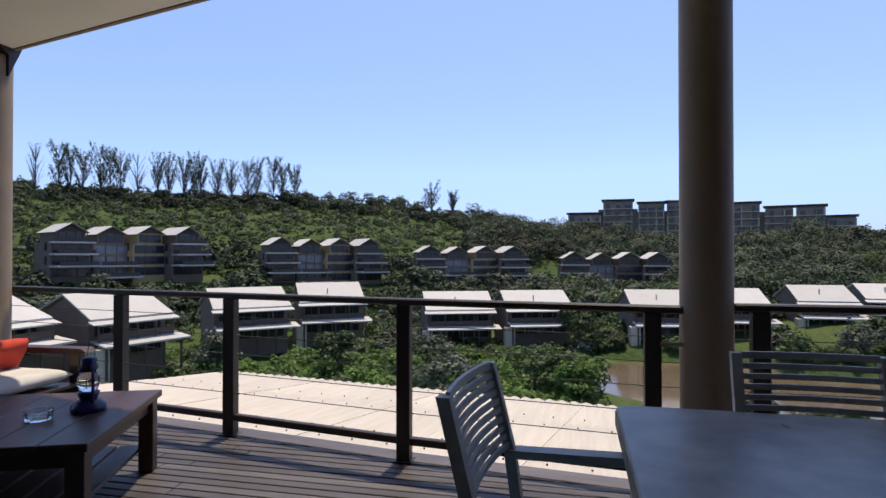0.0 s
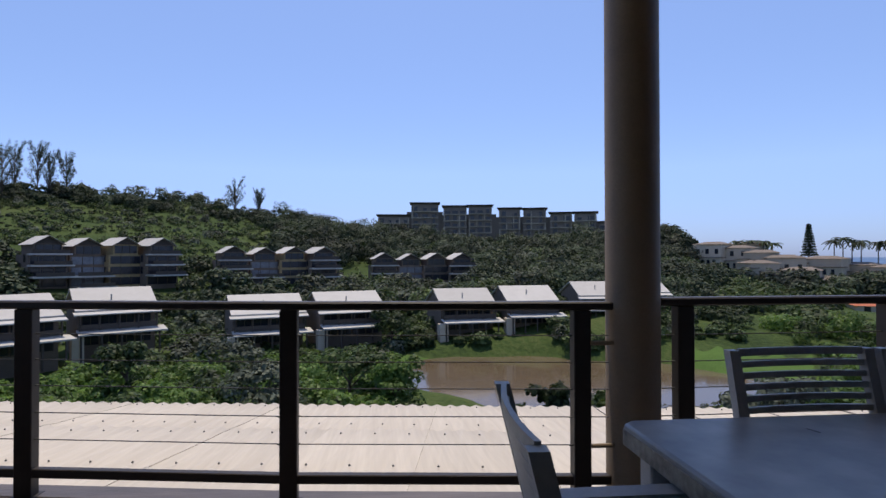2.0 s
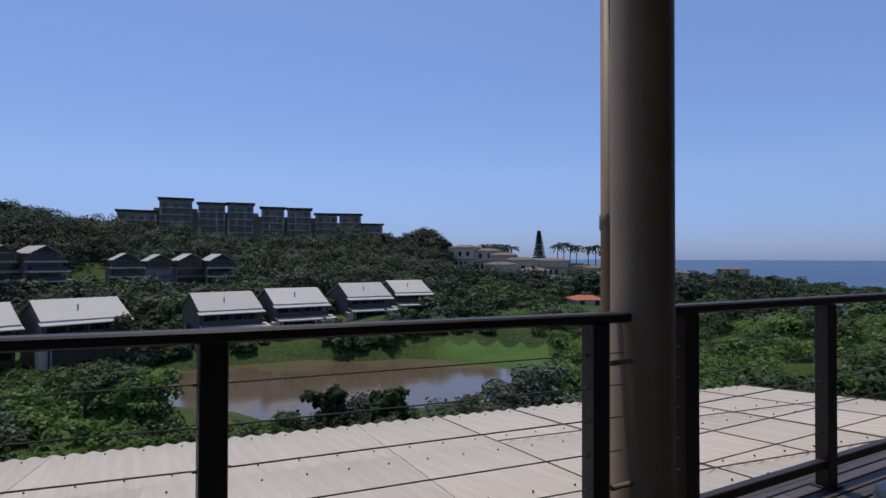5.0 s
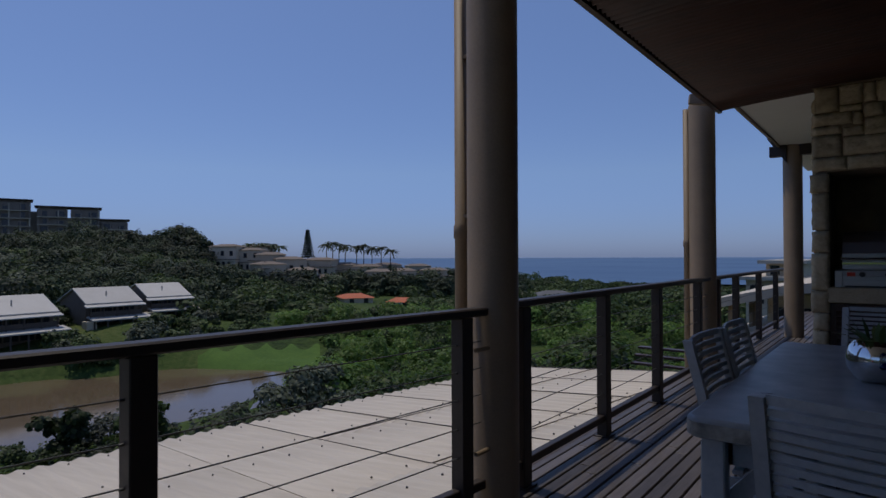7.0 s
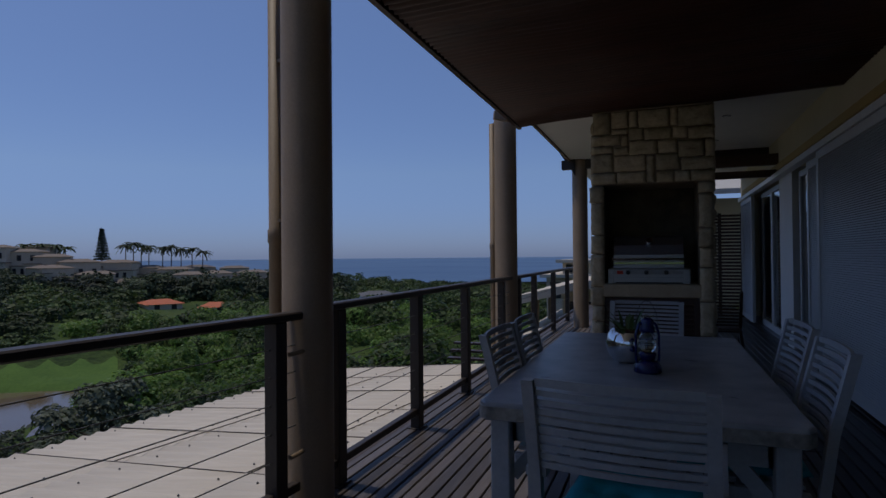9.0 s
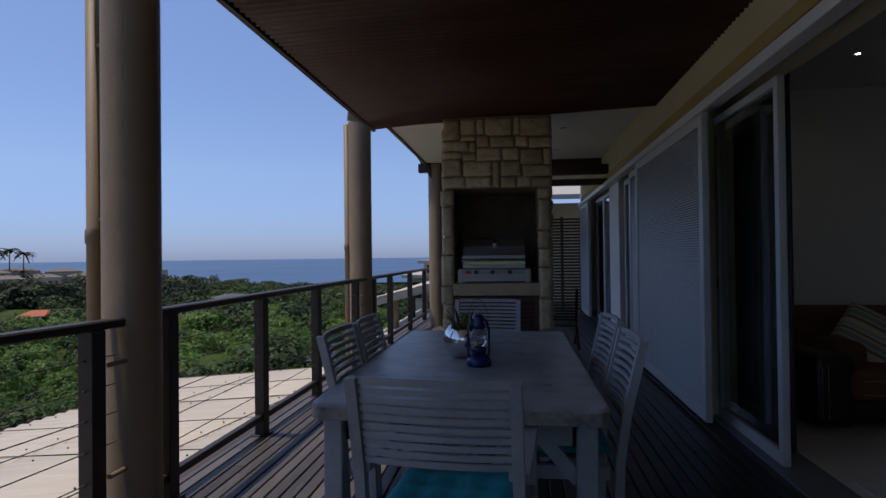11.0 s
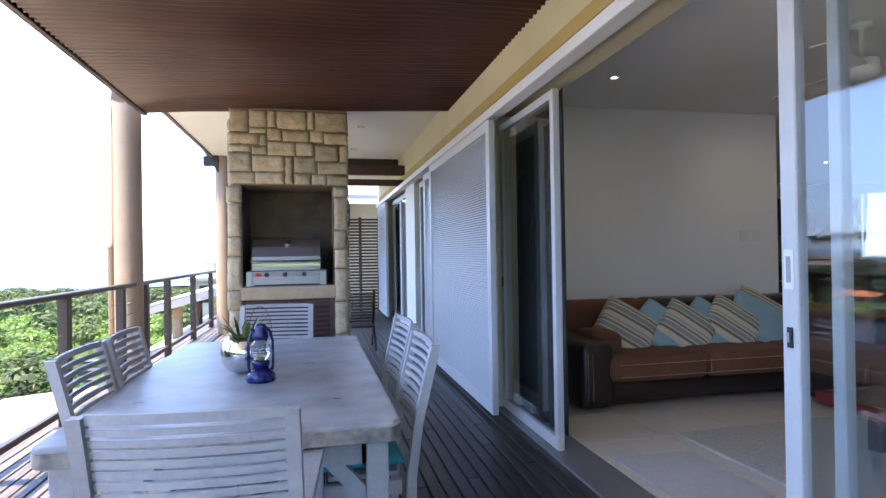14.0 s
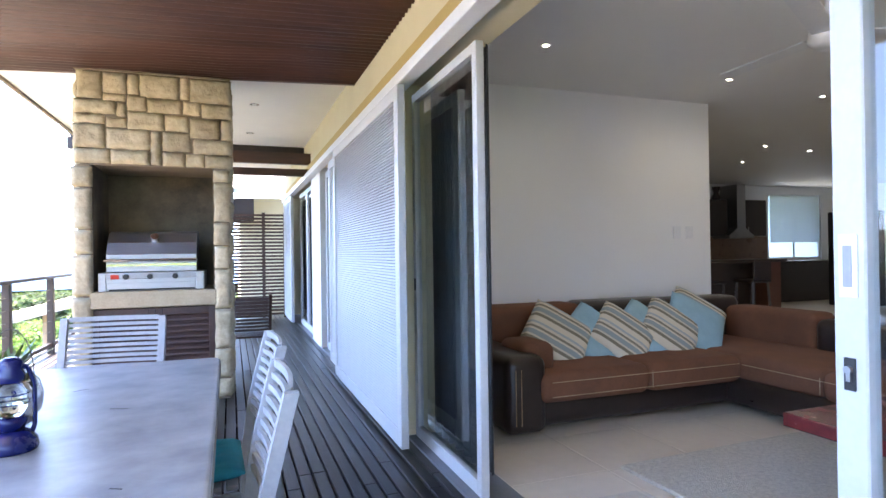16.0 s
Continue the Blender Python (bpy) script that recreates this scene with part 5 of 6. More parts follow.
# dark strips standing in for the shadow lines at sheet edges and laps
for k in range(8, NSH + 1):
    bm = fresh()
    bar(bm, al * (k * sw_) + inn * -.05 + Vector((0, 0, .014)), al * (k * sw_) + inn * 4.95 + Vector((0, 0, SLOPE * 5 + .028)), .006, .008)
    part("joint_shade_strip", bm, M_JOINT, low)
for d in (1.65, 3.30):
    bm = fresh()
    bar(bm, al * (8 * sw_) + inn * d + Vector((0, 0, SLOPE * d + .029)), al * L + inn * d + Vector((0, 0, SLOPE * d + .029)), .007, .010)
    part("joint_shade_strip", bm, M_JOINT, low)
bm = fresh()
a, b = inn * .25, al * L + inn * .25
bar(bm, a + Vector((0, 0, -1.4)), b + Vector((0, 0, -1.4)), .2, 2.6)
part("wall", bm, M_FARWALL, low)
bm = fresh()
for u in (0.05, L - .05):
    bar(bm, al * u + inn * .2 + Vector((0, 0, -.06)), al * u + inn * 4.9 + Vector((0, 0, SLOPE * 4.9 - .16)), .1, .12)
    bar(bm, al * u + inn * .2 + Vector((0, 0, -1.6)), al * u + inn * 4.9 + Vector((0, 0, -1.2)), .1, 2.4)
part("gable_wall", bm, M_FARWALL, low)


# ---------------------------------------------------------------- houses across the valley
def row_house(name, label, b, d, w, base_el, ridge_el, turn=0.0, deep=9.0):
    """Two-storey house with a sheet roof sloping to the viewer and a lean-to over its verandah."""
    x, y = math.sin(radians(b)) * d, math.cos(radians(b)) * d + .5
    z0, z1 = 1.28 + d * math.tan(radians(base_el)), 1.28 + d * math.tan(radians(ridge_el))
    h = z1 - z0
    th = thing(name, label, "house", pose(x, y, z0, 0, 0, -b + turn), group="houses above the pond")
    # local x along the front, -y towards the viewer
    e = h * .66
    bm = fresh()
    prism(bm, [(-1.6, -3), (-1.6, e), (deep * .42 - 1.6, h - .15), (deep - 1.6, e), (deep - 1.6, -3)], 'x', -w / 2 + .3, w / 2 - .3)
    part("wall", bm, M_FARWALL, th)
    bm = fresh()
    ry = deep * .42 - 1.6
    for y0, y1, z_a, z_b in ((-2.5, ry, e - .15, h), (ry, deep - 1.2, h, e - .2)):
        prism(bm, [(y0, z_a), (y1, z_b), (y1, z_b + .14), (y0, z_a + .14)], 'x', -w / 2, w / 2)
    rf = part("roof", bm, M_FARROOF, th)
    bm = fresh()
    prism(bm, [(-3.4, e - .55), (-2.45, e - .30), (-2.45, e - .18), (-3.4, e - .43)], 'x', -w / 2 - .2, w / 2 + .1)
    part("eave_sheet", bm, M_FARROOF, th)
    bm = fresh()
    k = h * .30
    prism(bm, [(-4.6, k - .38), (-2.3, k), (-2.3, k + .12), (-4.6, k - .22)], 'x', -w / 2 + .1, w / 2 + .5)
    part("lean_to", bm, M_FARROOF, th)
    bm = fresh()
    rod(bm, (-w * .05, ry * .2 - .9, h * .78), (-w * .05, ry * .2 - .9, h * .8 + .75), .09, seg=8)
    part("vent_pipe", bm, M_STEEL, rf)
    n = 4
    for i in range(n):
        for zz, hh in ((k + .35, (e - k) * .52), (.2, k * .62)):
            x0 = -w / 2 + .7 + i * (w - 1.4) / n
            bm = fresh()
            bx(bm, x0 + .12, -1.63, zz, x0 + (w - 1.4) / n - .12, -1.58, zz + hh)
            wo = part("window", bm, M_FARWIN, th)
            for u in (x0 + .08, x0 + (w - 1.4) / n / 2, x0 + (w - 1.4) / n - .14):
                bm = fresh()
                bx(bm, u, -1.68, zz - .05, u + .07, -1.60, zz + hh + .05)
                part("mullion", bm, M_FARSHADE, wo)
    for i in range(5):
        x0 = -w / 2 + .4 + i * (w - .8) / 4
        bm = fresh()
        rod(bm, (x0, -3.0, k), (x0, -3.0, e - .4), .10, seg=8)
        rod(bm, (x0, -4.3, -1.5), (x0, -4.3, k - .3), .11, seg=8)
        part("post", bm, M_FARSHADE, th)
    bm = fresh()
    bx(bm, -w / 2 + .4, -3.05, k + .1, w / 2 - .4, -2.97, k + .75)
    part("balcony_front", bm, M_FARSHADE, th)
    bm = fresh()
    bx(bm, -w / 2 - .5, -4.2, -3, -w / 2 + .7, -2.6, h * .22)
    part("stone_pier", bm, M_FARCREAM, th)
    return th


ROW = ((-142.3, 56, 9.0, -8.6, -3.75, 34), (-132.2, 60, 7.8, -8.8, -3.55, 30), (-121.2, 76, 9.6, -8.0, -3.35, 14), (-113.5, 80, 8.9, -7.6, -2.95, 10), (-100.7, 80, 9.6, -8.3, -3.92, 10), (-92.9, 80, 9.2, -7.8, -3.76, 16), (-81.4, 84, 8.4, -7.4, -3.50, 17), (-75.1, 86, 7.9, -6.7, -3.20, 19), (-68.6, 92, 7.2, -5.9, -2.72, 21), (-64.3, 98, 6.5, -5.3, -2.46, 22))
for b, d, w, e0, e1, tn in ROW:
    row_house("terrace_house", "taupe two-storey house with pale sheet roofs above the pond", b, d, w, e0, e1, tn)
    hw = math.degrees(math.atan(w * .55 / d))
    CLEAR.append((b - hw, b + hw, d - 11, d + 12))


def stepped_block(b0, b1, d, base_el, top_el, turn, ochre=2):
    """A stepped block of four gabled units with balconies, one thing each."""
    bm_ = (b0 + b1) / 2
    w = 2 * d * math.tan(radians((b1 - b0) / 2)) / 4
    cx, cy = math.sin(radians(bm_)) * d, math.cos(radians(bm_)) * d + .5
    z0, z1 = 1.28 + d * math.tan(radians(base_el)), 1.28 + d * math.tan(radians(top_el))
    h = z1 - z0
    frame_m = pose(cx, cy, z0, 0, 0, -bm_ + turn)
    for i in range(4):
        xo = (-1.5 + i) * w
        hh = h * (1 - .03 * (i % 2)) + (0, .0, -.1, .15)[i]
        th = thing("stepped_townhouse", ("ochre" if i == ochre else "taupe") + " four-storey gabled townhouse on the hillside", "house", frame_m @ pose(xo, (0, 2.2, 1.6, 0)[i], 0, 0, 0, 14), group="hillside townhouses")
        hw = w * .36
        wallm = M_FARYEL if i == ochre else M_FARWALL
        bm = fresh()
        prism(bm, [(-w * .49, -4), (w * .49, -4), (w * .49, hh * .645), (hw, hh * .645), (hw, hh * .86), (0, hh - .2), (-hw, hh * .86), (-hw, hh * .645), (-w * .49, hh * .645)], 'y', 0, 8)
        part("wall", bm, wallm, th)
        bm = fresh()
        for s in (-1, 1):
            prism(bm, [(s * (hw + .5), hh * .86 - .35), (0, hh), (0, hh + .07), (s * (hw + .5), hh * .86 - .28)], 'y', -.8, 8.4)
        part("roof", bm, M_FARROOF, th)
        fl = hh * .86 / 4
        for k in range(4):
            out = 1.4 + (3 - k) * 1.25
            if i in (0, 3) and k > 0 or k < 2 and i == 1:
                bm = fresh()
                bx(bm, -w * .52, -out, k * fl - .12, w * .56, 0, k * fl + .2)
                part("balcony_slab", bm, M_FARROOF, th)
                bm = fresh()
                bx(bm, -w * .44, -out + .1, k * fl + .14, w * .5, -out + .16, k * fl + .95)
                part("balcony_rail", bm, M_FARSHADE, th)
                bm = fresh()
                for s in (-hw + .1, hw - .2):
                    bm = fresh()
                    bx(bm, s, -out + .25, k * fl + .14, s + .14, -out + .4, (k + 1) * fl - .12)
                    part("balcony_post", bm, M_FARSHADE, th)
            span = hw * .92 if k == 3 else w * .45
            for u in (-1, -.33, .34):
                bm = fresh()
                bx(bm, u * span + .06, -.07, k * fl + .30, u * span + span * .66 - .06, .03, k * fl + fl * .86)
                part("window", bm, M_TOWNGLASS if i == 1 and k < 3 else M_FARWIN, th)
            for u in (-.34, .33):
                bm = fresh()
                bx(bm, u * span - .05, -.12, k * fl + .22, u * span + .05, -.01, k * fl + fl * .9)
                part("mullion", bm, M_FARSHADE, th)
        # dark panel added over the gable, its colour standing in for shade
        bm = fresh()
        prism(bm, [(-hw, hh * .855), (hw, hh * .855), (0, hh - .25)], 'y', -.10, -.02)
        part("gable_shade_panel", bm, M_FARSHADE, th)
        for zz in (.25, .5):
            bm = fresh()
            bx(bm, -w * .49 - .05, 1.6, hh * zz, -w * .49 + .03, 2.8, hh * zz + 1.5)
            part("side_window", bm, M_FARWIN, th)
    CLEAR.append((b0 - .5, b1 + .5, d - 8, d + 10))


stepped_block(-137.3, -125.0, 128, -2.0, 2.62, 10)
stepped_block(-119.8, -108.4, 136, -2.7, 1.65, 6)
stepped_block(-105.2, -94.1, 142, -2.9, .87, 2)
stepped_block(-90.9, -80.6, 148, -3.4, .24, -2, None)

# large hotel-like block on the ridge
hotel = thing("apartment_building", "long grey-brown stepped apartment building on the ridge", "building", pose(0, 0, 0))
D = 300.0
rng = random.Random(2)
for b0, b1, e1 in ((-90.3, -87.2, 4.0), (-87.0, -84.3, 5.2), (-83.8, -81.5, 4.9), (-81.3, -79.0, 4.95), (-78.3, -76.2, 4.65), (-75.9, -73.7, 4.6), (-73.3, -71.2, 4.15), (-71.0, -68.9, 4.15), (-68.8, -66.8, 3.2)):
    bc = (b0 + b1) / 2
    w = D * radians(b1 - b0)
    zt, zb = 1.3 + D * math.tan(radians(e1)), 1.3 + D * math.tan(radians(.2))
    M = pose(math.sin(radians(bc)) * D, math.cos(radians(bc)) * D, 0, 0, 0, -bc)
    bm = fresh()
    bx(bm, -w / 2, 0, zb, w / 2, 14, zt - 1.2)
    bx(bm, -w / 2 - 2.4, 1.8, zb, w / 2 + 2.4, 13.4, zt - 4.6)
    bx(bm, -w / 2 + .3, 1.5, zt - 4, w / 2 - .3, 13, zt)
    bmesh.ops.transform(bm, matrix=M, verts=bm.verts)
    wg = part("wing", bm, M_FARSTONE, hotel)
    bm = fresh()
    bx(bm, -w / 2 - .9, -.9, zt - .1, w / 2 + .9, 14.2, zt + .25)
    bmesh.ops.transform(bm, matrix=M, verts=bm.verts)
    part("roof", bm, M_FARSHADE, wg)
    nf = int((zt - zb) / 3.3)
    for f in range(nf):
        bm = fresh()
        bx(bm, -w / 2, -1.5, zt - 4.75 - f * 3.3, w / 2, .2, zt - 4.4 - f * 3.3)
        bmesh.ops.transform(bm, matrix=M, verts=bm.verts)
        part("balcony_slab", bm, M_FARCREAM, wg)
        for u in (-w / 2 + .2, -w / 6, w / 6, w / 2 - .7):
            bm = fresh()
            bx(bm, u, -1.3, zt - 4.4 - f * 3.3, u + .5, -.7, zt - 1.5 - f * 3.3)
            bmesh.ops.transform(bm, matrix=M, verts=bm.verts)
            part("balcony_pier", bm, M_FARCREAM if rng.random() < .4 else M_FARSTONE, wg)
    nwin = max(2, int(w / 4.0))
    for f in range(nf):
        for k in range(nwin):
            u = -w / 2 + (k + .5) * w / nwin
            z = zt - 4.2 - f * 3.3
            bm = fresh()
            hwid = rng.uniform(.7, 1.6)
            bx(bm, u - hwid, -.12, z, u + hwid, .05, z + rng.choice((1.5, 2.2, 2.4)))
            bmesh.ops.transform(bm, matrix=M, verts=bm.verts)
            part("window", bm, M_FARWIN, wg)


def villa(b, d, w, hgt, el_base, material, roofm, turn, label="cream rendered villa among trees on the far slope", name="villa", deep=9):
    b, el_base = b + .4, el_base + .5
    x, y = math.sin(radians(b)) * d, math.cos(radians(b)) * d + .5
    z0 = 1.28 + d * math.tan(radians(el_base))
    th = thing(name, label, "house", pose(x, y, z0, 0, 0, -b + turn), group="houses on the far slope")
    bm = fresh()
    bx(bm, -w / 2, 0, -5, w / 2, deep, hgt)
    part("wall", bm, material, th)
    bm = fresh()
    v = [bm.verts.new(c) for c in ((-w / 2 - .5, -.5, hgt), (w / 2 + .5, -.5, hgt), (w / 2 + .5, deep + .5, hgt), (-w / 2 - .5, deep + .5, hgt), (-w / 4, deep / 2, hgt + .9), (w / 4, deep / 2, hgt + .9))]
    for f in ((0, 1, 5, 4), (1, 2, 5), (2, 3, 4, 5), (3, 0, 4), (3, 2, 1, 0)):
        bm.faces.new([v[i] for i in f])
    part("roof", bm, roofm, th)
    if hgt > 4:
        bm = fresh()
        bx(bm, -w * .15, -3.2, -5, w * .62, .2, hgt * .55)
        bx(bm, -w * .72, -1.6, -5, -w * .3, .3, hgt * .75)
        part("terrace", bm, material, th)
        bm = fresh()
        bx(bm, -w * .2, -3.6, hgt * .55, w * .66, .1, hgt * .55 + .22)
        bx(bm, -w * .76, -2.0, hgt * .75, -w * .28, .1, hgt * .75 + .22)
        part("terrace_roof", bm, roofm, th)
        for u in (-.05, .15, .35):
            bm = fresh()
            bx(bm, w * u, -3.28, hgt * .55 - 2.2, w * u + .9, -3.18, hgt * .55 - .6)
            part("window", bm, M_FARWIN, th)
    n = max(2, int(w / 3))
    for f in range(max(1, int(hgt / 3))):
        for i in range(n):
            u = -w / 2 + (i + .5) * w / n
            bm = fresh()
            bx(bm, u - .55, -.06, f * 3 + .7, u + .55, .02, f * 3 + 2.3)
            part("window", bm, M_FARWIN, th)
    return th


rng = random.Random(31)
for b, d, w, hgt, el in ((-59.6, 205, 9, 11, -2.3), (-57.6, 205, 10, 10.5, -2.5), (-55.4, 200, 9, 9.5, -2.7), (-53.4, 196, 10, 8.5, -2.9), (-51.0, 215, 11, 7, -2.4), (-48.6, 220, 9, 6, -2.6), (-46.4, 215, 10, 6, -2.8), (-44.0, 225, 10, 6, -2.6), (-50.4, 190, 8, 5, -3.7), (-47.6, 185, 9, 5, -4.0), (-41.0, 240, 10, 5, -2.4), (-45.2, 200, 9, 6, -3.4), (-42.6, 205, 9, 6, -3.3), (-39.6, 215, 10, 6, -3.2), (-52.4, 188, 9, 7, -3.6), (-55.0, 190, 8, 7, -3.0), (-56.6, 225, 9, 8, -1.3), (-35.0, 290, 11, 4, -2.1)):
    villa(b, d, w, hgt - 1.2, el, M_FARCREAM, M_VILLAROOF, rng.uniform(-25, 25))
villa(-47.0, 140, 7, 2.4, -5.6, M_FARCREAM, M_TERRA, 15, "low house with an orange tiled roof")
M_BLUEW = mat("bright_blue_paint", (0.06, 0.24, 0.55), rough=.6, scale=1)
villa(-43.1, 138, 6, 2.2, -6.0, M_BLUEW, M_TERRA, -10, "small bright blue house with an orange roof")
M_WHITE = mat("white_render", (0.62, 0.64, 0.66), rough=.8, scale=1)
villa(-27.5, 130, 7.5, 3.6, -6.0, M_WHITE, M_GREYROOF, 8, "white and pale blue house in the bush")
villa(-25.6, 133, 5, 2.8, -5.8, M_WHITE, M_GREYROOF, 0, "white house with a grey roof in the bush")
villa(-30.5, 128, 5, 2.4, -6.8, M_WHITE, M_GREYROOF, 12, "small white house in the bush")


# the next unit along the deck: pale roof, posts and timber steps
nu_ = thing("neighbour_house", "neighbouring unit with a pale overhanging roof and posts", "house", pose(0, 15.5, 0))
bm = fresh()
prism(bm, [(-4.0, -.18), (-2.1, .30), (-.6, .50), (-.6, .74), (-2.1, .52), (-4.0, .06)], 'y', 0, 9)
part("roof", bm, M_ROOFSHEET, nu_)
for yy in (.4, 3, 6):
    bm = fresh()
    rod(bm, (-3.3, yy, -6), (-3.3, yy, .0), .12, seg=10)
    part("post", bm, M_COLUMN, nu_)
bm = fresh()
bx(bm, -2.6, .8, -6, -.6, 9, .28)
part("wall", bm, M_FARCREAM, nu_)
for y0 in (1.4, 4.2):
    bm = fresh()
    bx(bm, -2.66, y0, -1.6, -2.58, y0 + 1.8, .0)
    part("window", bm, M_FARWIN, nu_)
bm = fresh()
bx(bm, -2.4, .74, -.9, -1.4, .82, -.05)
part("window", bm, M_FARWIN, nu_)
bm = fresh()
prism(bm, [(-3.9, -1.15), (-2.5, -.72), (-2.5, -.55), (-3.9, -.98)], 'y', -.9, 8)
part("lower_roof", bm, M_ROOFSHEET, nu_)
nt = thing("neighbour_tower", "far cream unit with an upper terrace and dark windows", "house", pose(0, 32, -.45))
bm = fresh()
bx(bm, -6.0, 0, -9, -3.6, 8, .45)
bx(bm, -5.2, .6, .45, -3.6, 8, 1.25)
part("wall", bm, M_FARCREAM, nt)
for a in ((-6.3, -.4, .45, -3.4, 8.4, .62), (-5.5, .1, 1.25, -3.4, 8.4, 1.42)):
    bm = fresh()
    bx(bm, *a)
    part("roof", bm, M_ROOFSHEET, nt)
for a in ((-5.0, .54, .7, -4.6, .62, 1.15), (-4.4, .54, .7, -4.0, .62, 1.15), (-5.8, -.05, -.7, -5.2, .02, .2), (-4.9, -.05, -.7, -4.3, .02, .2)):
    bm = fresh()
    bx(bm, *a)
    part("window", bm, M_FARWIN, nt)
far_u = thing("end_unit", "cream end unit with a pale tiled roof past the screen", "house", pose(.2, 15.0, 0))
bm = fresh()
bx(bm, .5, 0, 0, 4, 6, 2.55)
part("wall", bm, M_WALL, far_u)
bm = fresh()
prism(bm, [(-.6, 2.60), (3.0, 3.4), (3.0, 3.5), (-.6, 2.72)], 'x', -.2, 4)
part("roof", bm, M_FARROOF, far_u)
bm = fresh()
bx(bm, .2, -.4, 2.0, .8, -.02, 2.5)
part("beam", bm, M_RAIL, far_u)
pal = thing("timber_steps", "stack of weathered timber planks beyond the deck", "steps", pose(-4.2, 13.2, -1.9))
for i in range(6):
    bm = fresh()
    bx(bm, -1.0, .25 * i, .16 * i, 1.4, .25 * i + .2, .16 * i + .05)
    part("plank", bm, M_DARKWOOD, pal)

# ---------------------------------------------------------------- vegetation
nrng = np.random.default_rng(4)
# open lawn at the end of the pond
CLEAR.append((-49.4, -41.0, 106, 150))
CLEAR.append((-62.5, -50.5, 61, 82))
# close-cropped lawns by the pond and along the row of houses
def lawn(label, b0, b1, d0, d1):
    vs, fs, nb_, nd = [], [], 40, 14
    for i in range(nb_ + 1):
        for j in range(nd + 1):
            u = (j / nd - .5) * (1 - .25 * abs(math.sin(i * .37 + b0)))
            x, y, z = polar(b0 + (b1 - b0) * i / nb_, (d0 + d1) / 2 + u * (d1 - d0), .07)
            vs.append((x, y, z))
    for i in range(nb_):
        for j in range(nd):
            k = i * (nd + 1) + j
            fs.append((k, k + 1, k + nd + 2, k + nd + 1))
    me = bpy.data.meshes.new("lawn")
    me.from_pydata(vs, [], fs)
    me.materials.append(M_LAWN)
    put(new("lawn", me), label, "lawn", kind="structure")


M_LAWN = mat("mown_grass", (0.085, 0.150, 0.032), (0.055, 0.105, 0.022), .95, scale=.25, bscale=3, bump=.3, spec=.15)
lawn("mown green lawn at the end of the pond", -61.5, -50.5, 58, 80)
lawn("narrow mown lawn below the row of houses", -112, -62, 68.5, 74)
lawn("green lawn beside the first houses", -128, -113, 50, 66)
# scrub and woods, thick or thin as each slope has them
scatter("hillside_scrub", "patchy green scrub covering the far hillside", nrng, 2700, -165, -94, 98, 262, .4, 1.7, 90, .24, M_BUSH, .7)
scatter("hillside_scrub", "fine low scrub over the whole hillside", nrng, 4200, -165, -92, 100, 258, .25, .8, 30, .17, M_HILL, .7)
scatter("hillside_scrub", "low scrub in front of the hillside townhouses", nrng, 900, -150, -80, 101, 126, .5, 1.5, 130, .24, M_BUSH, .8, clear=False)
scatter("hillside_scrub", "grey-green scrub on the far hillside", nrng, 650, -165, -94, 98, 250, .5, 2.0, 120, .26, M_GREYLEAF, .8)
scatter("ridge_woodland", "dark thicket under the ridge trees", nrng, 80, -142, -116, 246, 262, 1.6, 3.2, 420, .30, M_WOOD, .95)
scatter("coast_woodland", "dark trees in front of the villas", nrng, 75, -52.5, -36, 158, 182, 1.8, 4.2, 600, .34, M_WOOD, 1.0, clear=False)
scatter("ridge_woodland", "dark woodland along the ridge", nrng, 520, -165, -98, 232, 275, 1.4, 3.4, 360, .28, M_WOOD, .95)
scatter("hillside_woodland", "dark trees between the hillside townhouses", nrng, 170, -150, -96, 100, 160, 1.4, 3.6, 380, .34, M_WOOD, 1.0)
scatter("hillside_woodland", "dense dark woodland below the ridge buildings", nrng, 760, -100, -58, 118, 290, 2.0, 4.6, 560, .25, M_WOOD, 1.0, keep=lambda x, y, b, d: d < 292 and not (b < -82 and d < 165))
scatter("hillside_trees", "broad dark tree crowns on the wooded slope", nrng, 130, -100, -60, 125, 255, 3.2, 6.6, 1700, .24, M_WOOD, 1.0, keep=lambda x, y, b, d: not (b < -80 and d < 168))
scatter("hillside_trees", "lighter green tree crowns on the wooded slope", nrng, 80, -100, -60, 112, 260, 2.6, 5.6, 1300, .23, M_BUSH, .9, keep=lambda x, y, b, d: not (b < -80 and d < 168))
scatter("hillside_trees", "grey-green tree crowns on the wooded slope", nrng, 85, -98, -60, 106, 240, 2.0, 4.6, 1100, .22, M_GREYLEAF, .95, keep=lambda x, y, b, d: not (b < -80 and d < 168))
scatter("ridge_woodland", "trees rising in front of the ridge apartments", nrng, 60, -93, -66, 258, 284, 1.8, 3.6, 900, .30, M_WOOD, 1.1)
scatter("ridge_woodland", "round dark trees at the end of the ridge", nrng, 24, -67, -61, 225, 262, 3.4, 6.0, 1300, .40, M_WOOD, 1.15)
scatter("townhouse_bushes", "mixed bushes below the hillside townhouses", nrng, 150, -97, -78, 97, 139, 1.4, 3.2, 500, .26, M_BUSH, 1.0)
scatter("townhouse_bushes", "grey-green bushes below the hillside townhouses", nrng, 90, -97, -78, 97, 139, 1.2, 3.0, 500, .26, M_GREYLEAF, 1.0)
scatter("valley_scrub", "dense low green coastal bush", nrng, 1300, -66, -8, 92, 330, 1.4, 3.6, 300, .30, M_BUSH, .75)
scatter("coast_woodland", "dark trees among the villas", nrng, 360, -64, -30, 175, 262, 2.0, 4.0, 300, .36, M_WOOD, .95)
